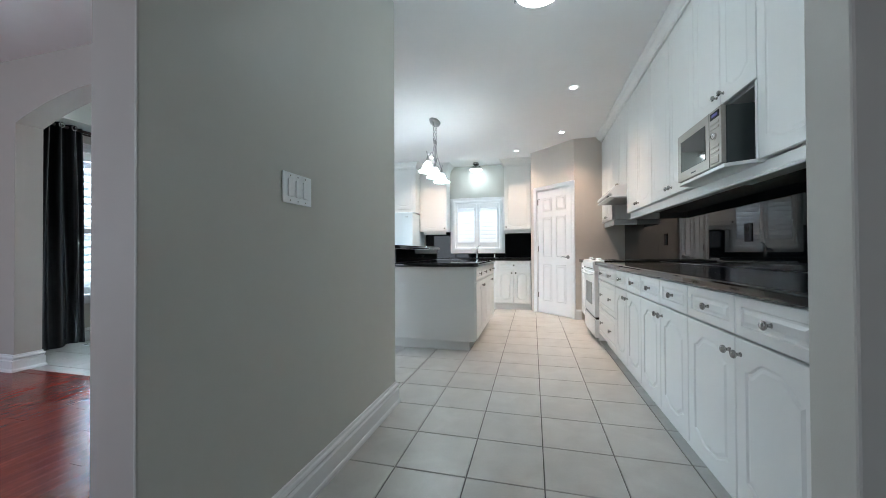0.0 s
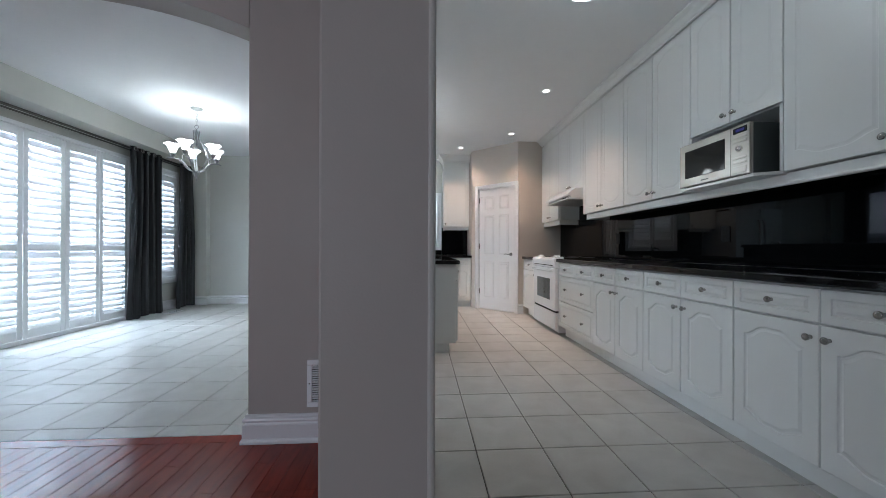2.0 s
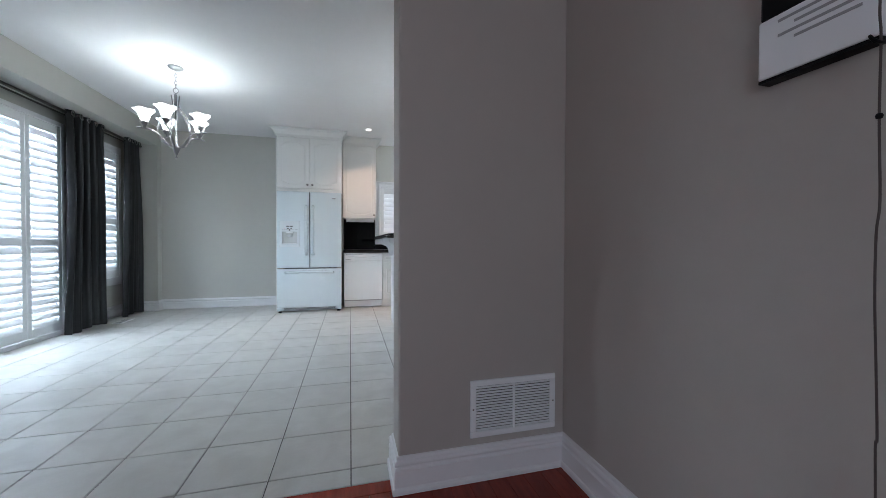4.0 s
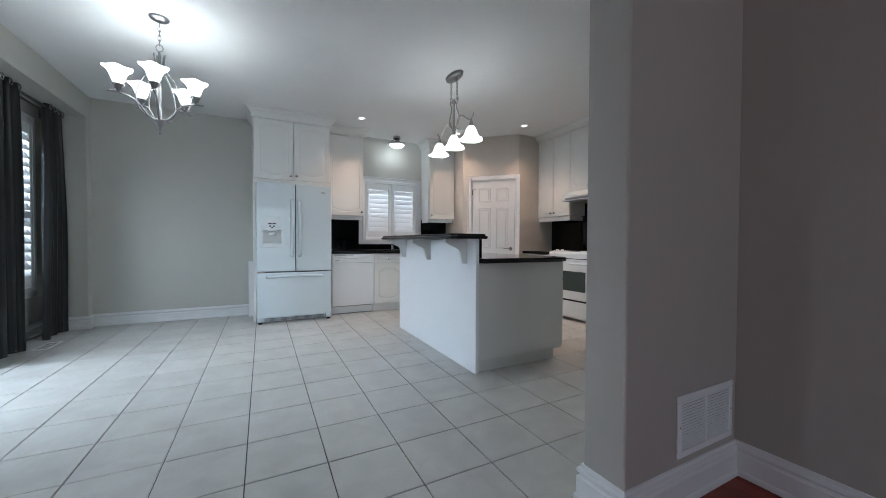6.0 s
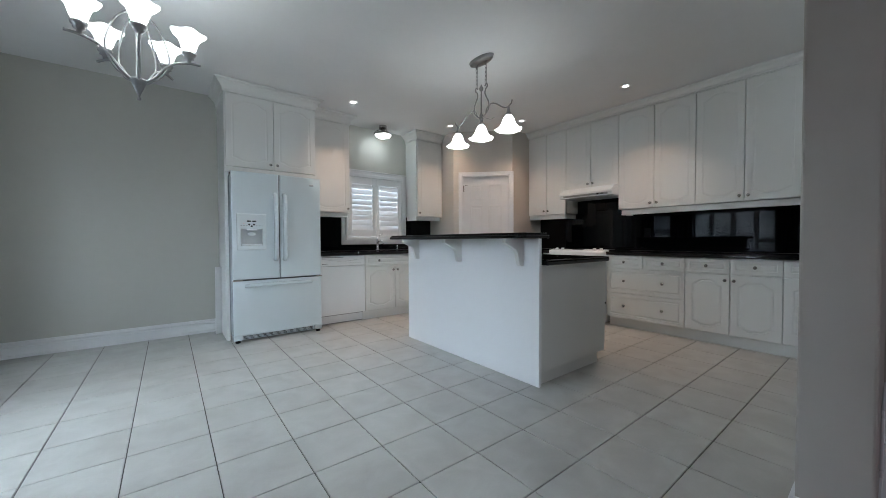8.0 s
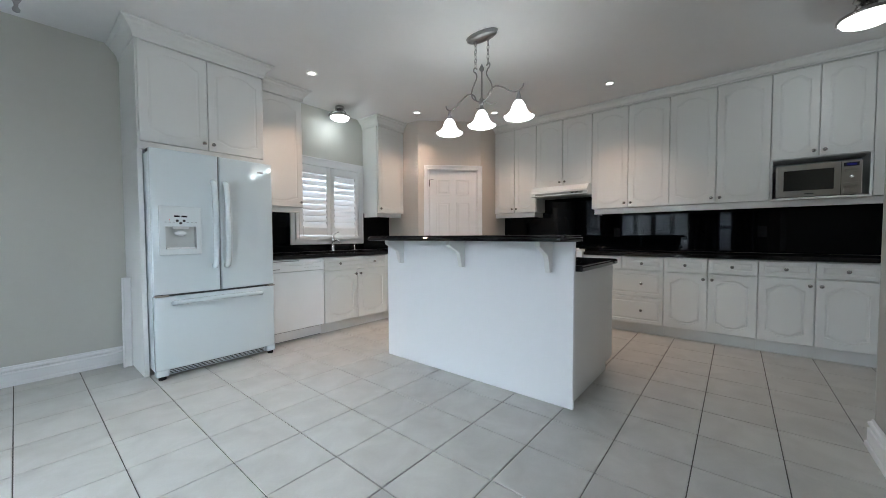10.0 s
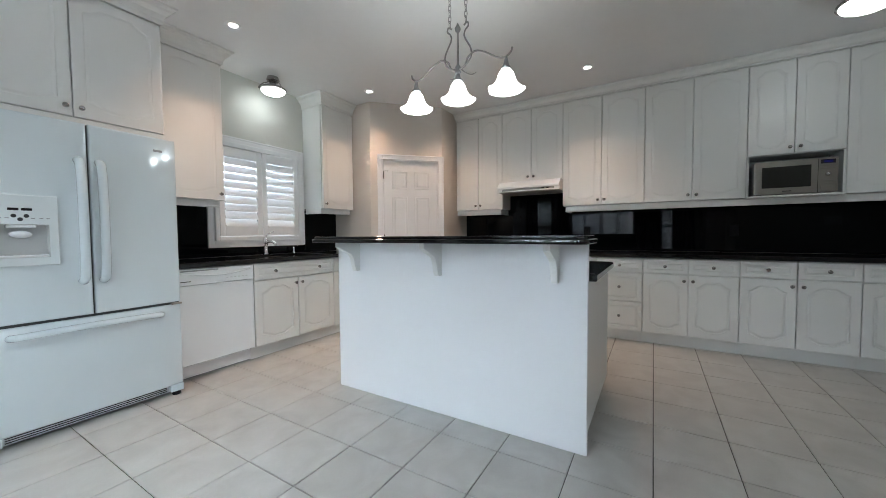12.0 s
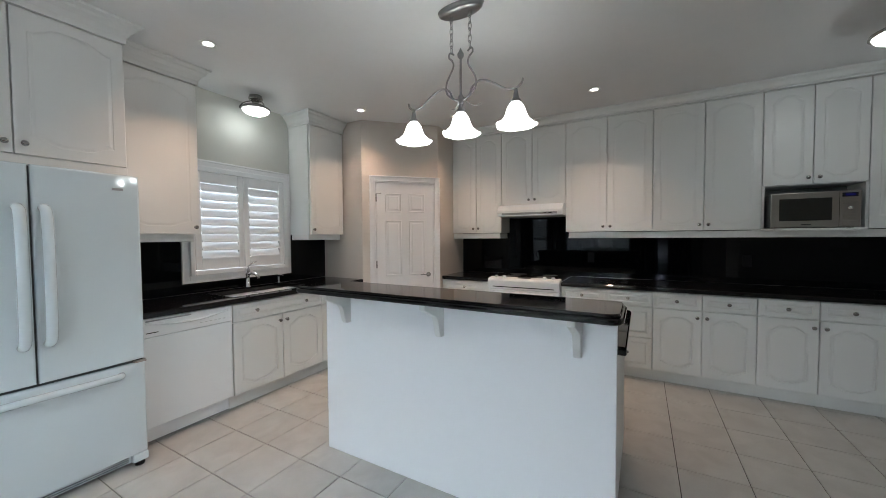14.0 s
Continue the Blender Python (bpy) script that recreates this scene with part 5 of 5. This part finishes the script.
vg = thing("return_vent", Matrix.Translation((-1.265, 1.99, 0.305)), "white louvered return-air grille low on the taupe wall", "vent")
fb = box((-0.205, -0.010, 0.098), (0.205, 0.0, 0.125), 0.003)
box((-0.205, -0.010, -0.125), (0.205, 0.0, -0.098), 0.003, 1, fb)
box((-0.205, -0.010, -0.098), (-0.178, 0.0, 0.098), 0.003, 1, fb)
box((0.178, -0.010, -0.098), (0.205, 0.0, 0.098), 0.003, 1, fb)
box((-0.005, -0.009, -0.098), (0.005, 0.0, 0.098), 0.001, 1, fb)
part("grille_frame", fb, PLASTIC, vg)
# dark sheet behind the slats: the duct's shade put in as colour
part("duct_shadow", box((-0.18, -0.0015, -0.10), (0.18, 0.0, 0.10)), INK_SHADOW, vg)
sl = None
for k in range(16):
    z = -0.098 + 0.196 * (k + 0.5) / 16
    for x0, x1 in ((-0.178, -0.005), (0.005, 0.178)):
        mloc = Matrix.Translation((x0, -0.005, z)) @ Matrix.Rotation(radians(38), 4, "X")
        if sl is None:
            sl = part("slat", box((0, -0.0042, -0.0010), (x1 - x0, 0.0042, 0.0010)), PLASTIC, vg, "", mloc)
        else:
            share("slat", sl.data, vg, mloc)
for x in (-0.192, 0.192):
    part("screw", lathe([(0.0, 0.0), (0.004, 0.0), (0.003, 0.0015), (0.0, 0.002)], 8, None, Matrix.Translation((x, -0.010, 0)) @ Matrix.Rotation(radians(90), 4, "X")), NICKEL, vg)

rv = thing("floor_register", Matrix.Translation((-4.80, 6.00, 0.0)), "beige metal floor register by the window wall", "floor register")
part("register_frame", box((-0.06, -0.15, 0.0), (0.06, 0.15, 0.004), 0.002), TRIM, rv)
for k in range(9):
    part("slot", box((-0.04, -0.125 + 0.0278 * k, 0.0042), (0.04, -0.117 + 0.0278 * k, 0.0052)), INK_SHADOW, rv)
rv = thing("floor_register", Matrix.Translation((-4.82, 2.92, 0.0)), "beige metal floor register by the window wall", "floor register")
part("register_frame", box((-0.06, -0.15, 0.0), (0.06, 0.15, 0.004), 0.002), TRIM, rv)
for k in range(9):
    part("slot", box((-0.04, -0.125 + 0.0278 * k, 0.0042), (0.04, -0.117 + 0.0278 * k, 0.0052)), INK_SHADOW, rv)

# wall box with printed card, and its loose cord
wb = thing("wall_control_box", Matrix.Translation((-1.012, 1.075, 1.475)), "white wall control box with a printed card under a black unit", "control box")
part("box_body", box((-0.035, -0.10, -0.075), (0.0, 0.10, 0.060), 0.005, 2), PLASTIC, wb)
part("black_unit", box((-0.030, -0.08, 0.061), (0.0, 0.10, 0.20), 0.006, 2), DARK, wb, "black plastic unit above the box")
for k in range(4):
    part("print_line", box((-0.0358, -0.075, 0.040 - 0.016 * k), (-0.0345, 0.06 - 0.03 * (k % 2), 0.046 - 0.016 * k)), GREYP, wb)
part("bottom_edge", box((-0.034, -0.098, -0.082), (0.0, 0.098, -0.0752)), DARK, wb)
co = thing("hanging_cord", Matrix.Translation((-1.083, 0.96, 0)), "thin brown-grey cord hanging from the wall box, tied halfway", "cord")
part("cord", tube(smooth_path([(0.050, 0.03, 1.72), (0.006, 0.01, 1.70), (0.002, 0, 1.55), (-0.002, 0, 1.43), (0.003, 0, 1.38), (0.003, 0, 1.24), (0.010, 0, 1.10), (0.002, 0, 1.04), (0.002, 0, 0.93), (0.010, 0, 0.80), (0.017, 0, 0.68), (0.013, 0, 0.66), (0.018, 0, 0.5), (0.015, 0, 0.30), (0.012, 0, 0.12), (0.014, 0, 0.003)], 6), 0.0019, 7), CORD, co, "", None, True)
part("cord_tie", tube(smooth_path([(0.030, 0, 1.382), (0.004, 0.006, 1.375), (-0.018, 0.004, 1.382), (-0.020, -0.004, 1.370), (0.0, -0.006, 1.369), (0.022, 0.0, 1.388), (0.034, 0.004, 1.380)], 5), 0.0024, 6), DARK, co, "", None, True)
part("cord_knot", lathe([(0.0, -0.006), (0.004, -0.004), (0.0050, 0.0), (0.004, 0.004), (0.0, 0.006)], 10, None, Matrix.Translation((0.003, 0, 1.245))), DARK, co, "", None, True)

# ---------------------------------------------------------------- floor pieces
P, X0, Y0 = 0.344, -2.31, 3.57
TILES = {}


def tile_mesh(w, d):
    key = (round(w, 3), round(d, 3))
    if key not in TILES:
        bm = box((0, 0, -0.010), (w, d, 0.0), 0.0022, 1)
        me = bpy.data.meshes.new("tile")
        bm.to_mesh(me)
        bm.free()
        me.materials.append(TILE)
        TILES[key] = me
    return TILES[key]


def tiled(x0, x1, y0, y1):
    g = 0.0025
    for i in range(math.floor((x0 - X0) / P), math.ceil((x1 - X0) / P)):
        for j in range(math.floor((y0 - Y0) / P), math.ceil((y1 - Y0) / P)):
            a, b = max(x0, X0 + i * P + g), min(x1, X0 + (i + 1) * P - g)
            c, d = max(y0, Y0 + j * P + g), min(y1, Y0 + (j + 1) * P - g)
            if b - a > 0.02 and d - c > 0.02:
                share("tile", tile_mesh(b - a, d - c), floor, Matrix.Translation((a, c, random.uniform(-0.0004, 0.0))))


tiled(-5.10, -0.93, 2.078, 6.87)
tiled(-0.93, 0.96, -0.35, 6.87)

BOARDS = {}


def board(w, d):
    key = (round(w, 3), round(d, 3))
    if key not in BOARDS:
        bm = box((0, 0, -0.012), (w, d, 0.0), 0.0007, 1)
        me = bpy.data.meshes.new("board")
        bm.to_mesh(me)
        bm.free()
        me.materials.append(WOOD)
        BOARDS[key] = me
    return BOARDS[key]


BW = 0.083
share("board", board(5.2, 0.07), floor, Matrix.Translation((-6.25, 2.004, -0.001)))
rnd = random.Random(4)
for k in range(43):
    x = -4.55 + BW * k
    y = 2.002
    while y > -0.89:
        d = rnd.choice((0.45, 0.7, 1.0, 1.25)) if y < 2.0 else rnd.choice((0.2, 0.4, 0.6, 0.85, 1.1))
        d = min(d, y + 0.9)
        share("board", board(BW - 0.0012, d - 0.0012), floor, Matrix.Translation((x, y - d, -0.001)))
        y -= d
rest = bmesh.new()
for k in range(60):
    x = -6.26 + BW * k * 1.06
    if x < -0.96:
        box((x, -2.66, -0.012), (x + BW * 1.06 - 0.0012, -0.9, -0.002), 0, 1, rest)
for k in range(20):
    box((-6.26 + BW * k, -0.9, -0.012), (-6.26 + BW * (k + 1) - 0.0012, 2.0, -0.002), 0, 1, rest)
box((-4.60, -0.9, -0.012), (-4.5512, 2.0, -0.002), 0, 1, rest)
tagged(part("far_boards", rest, WOOD, floor), "", "", "", "stuff")
tagged(part("far_tiles", box((-0.93, -2.66, -0.012), (1.38, -0.36, -0.001)), TILE, floor), "", "", "", "stuff")
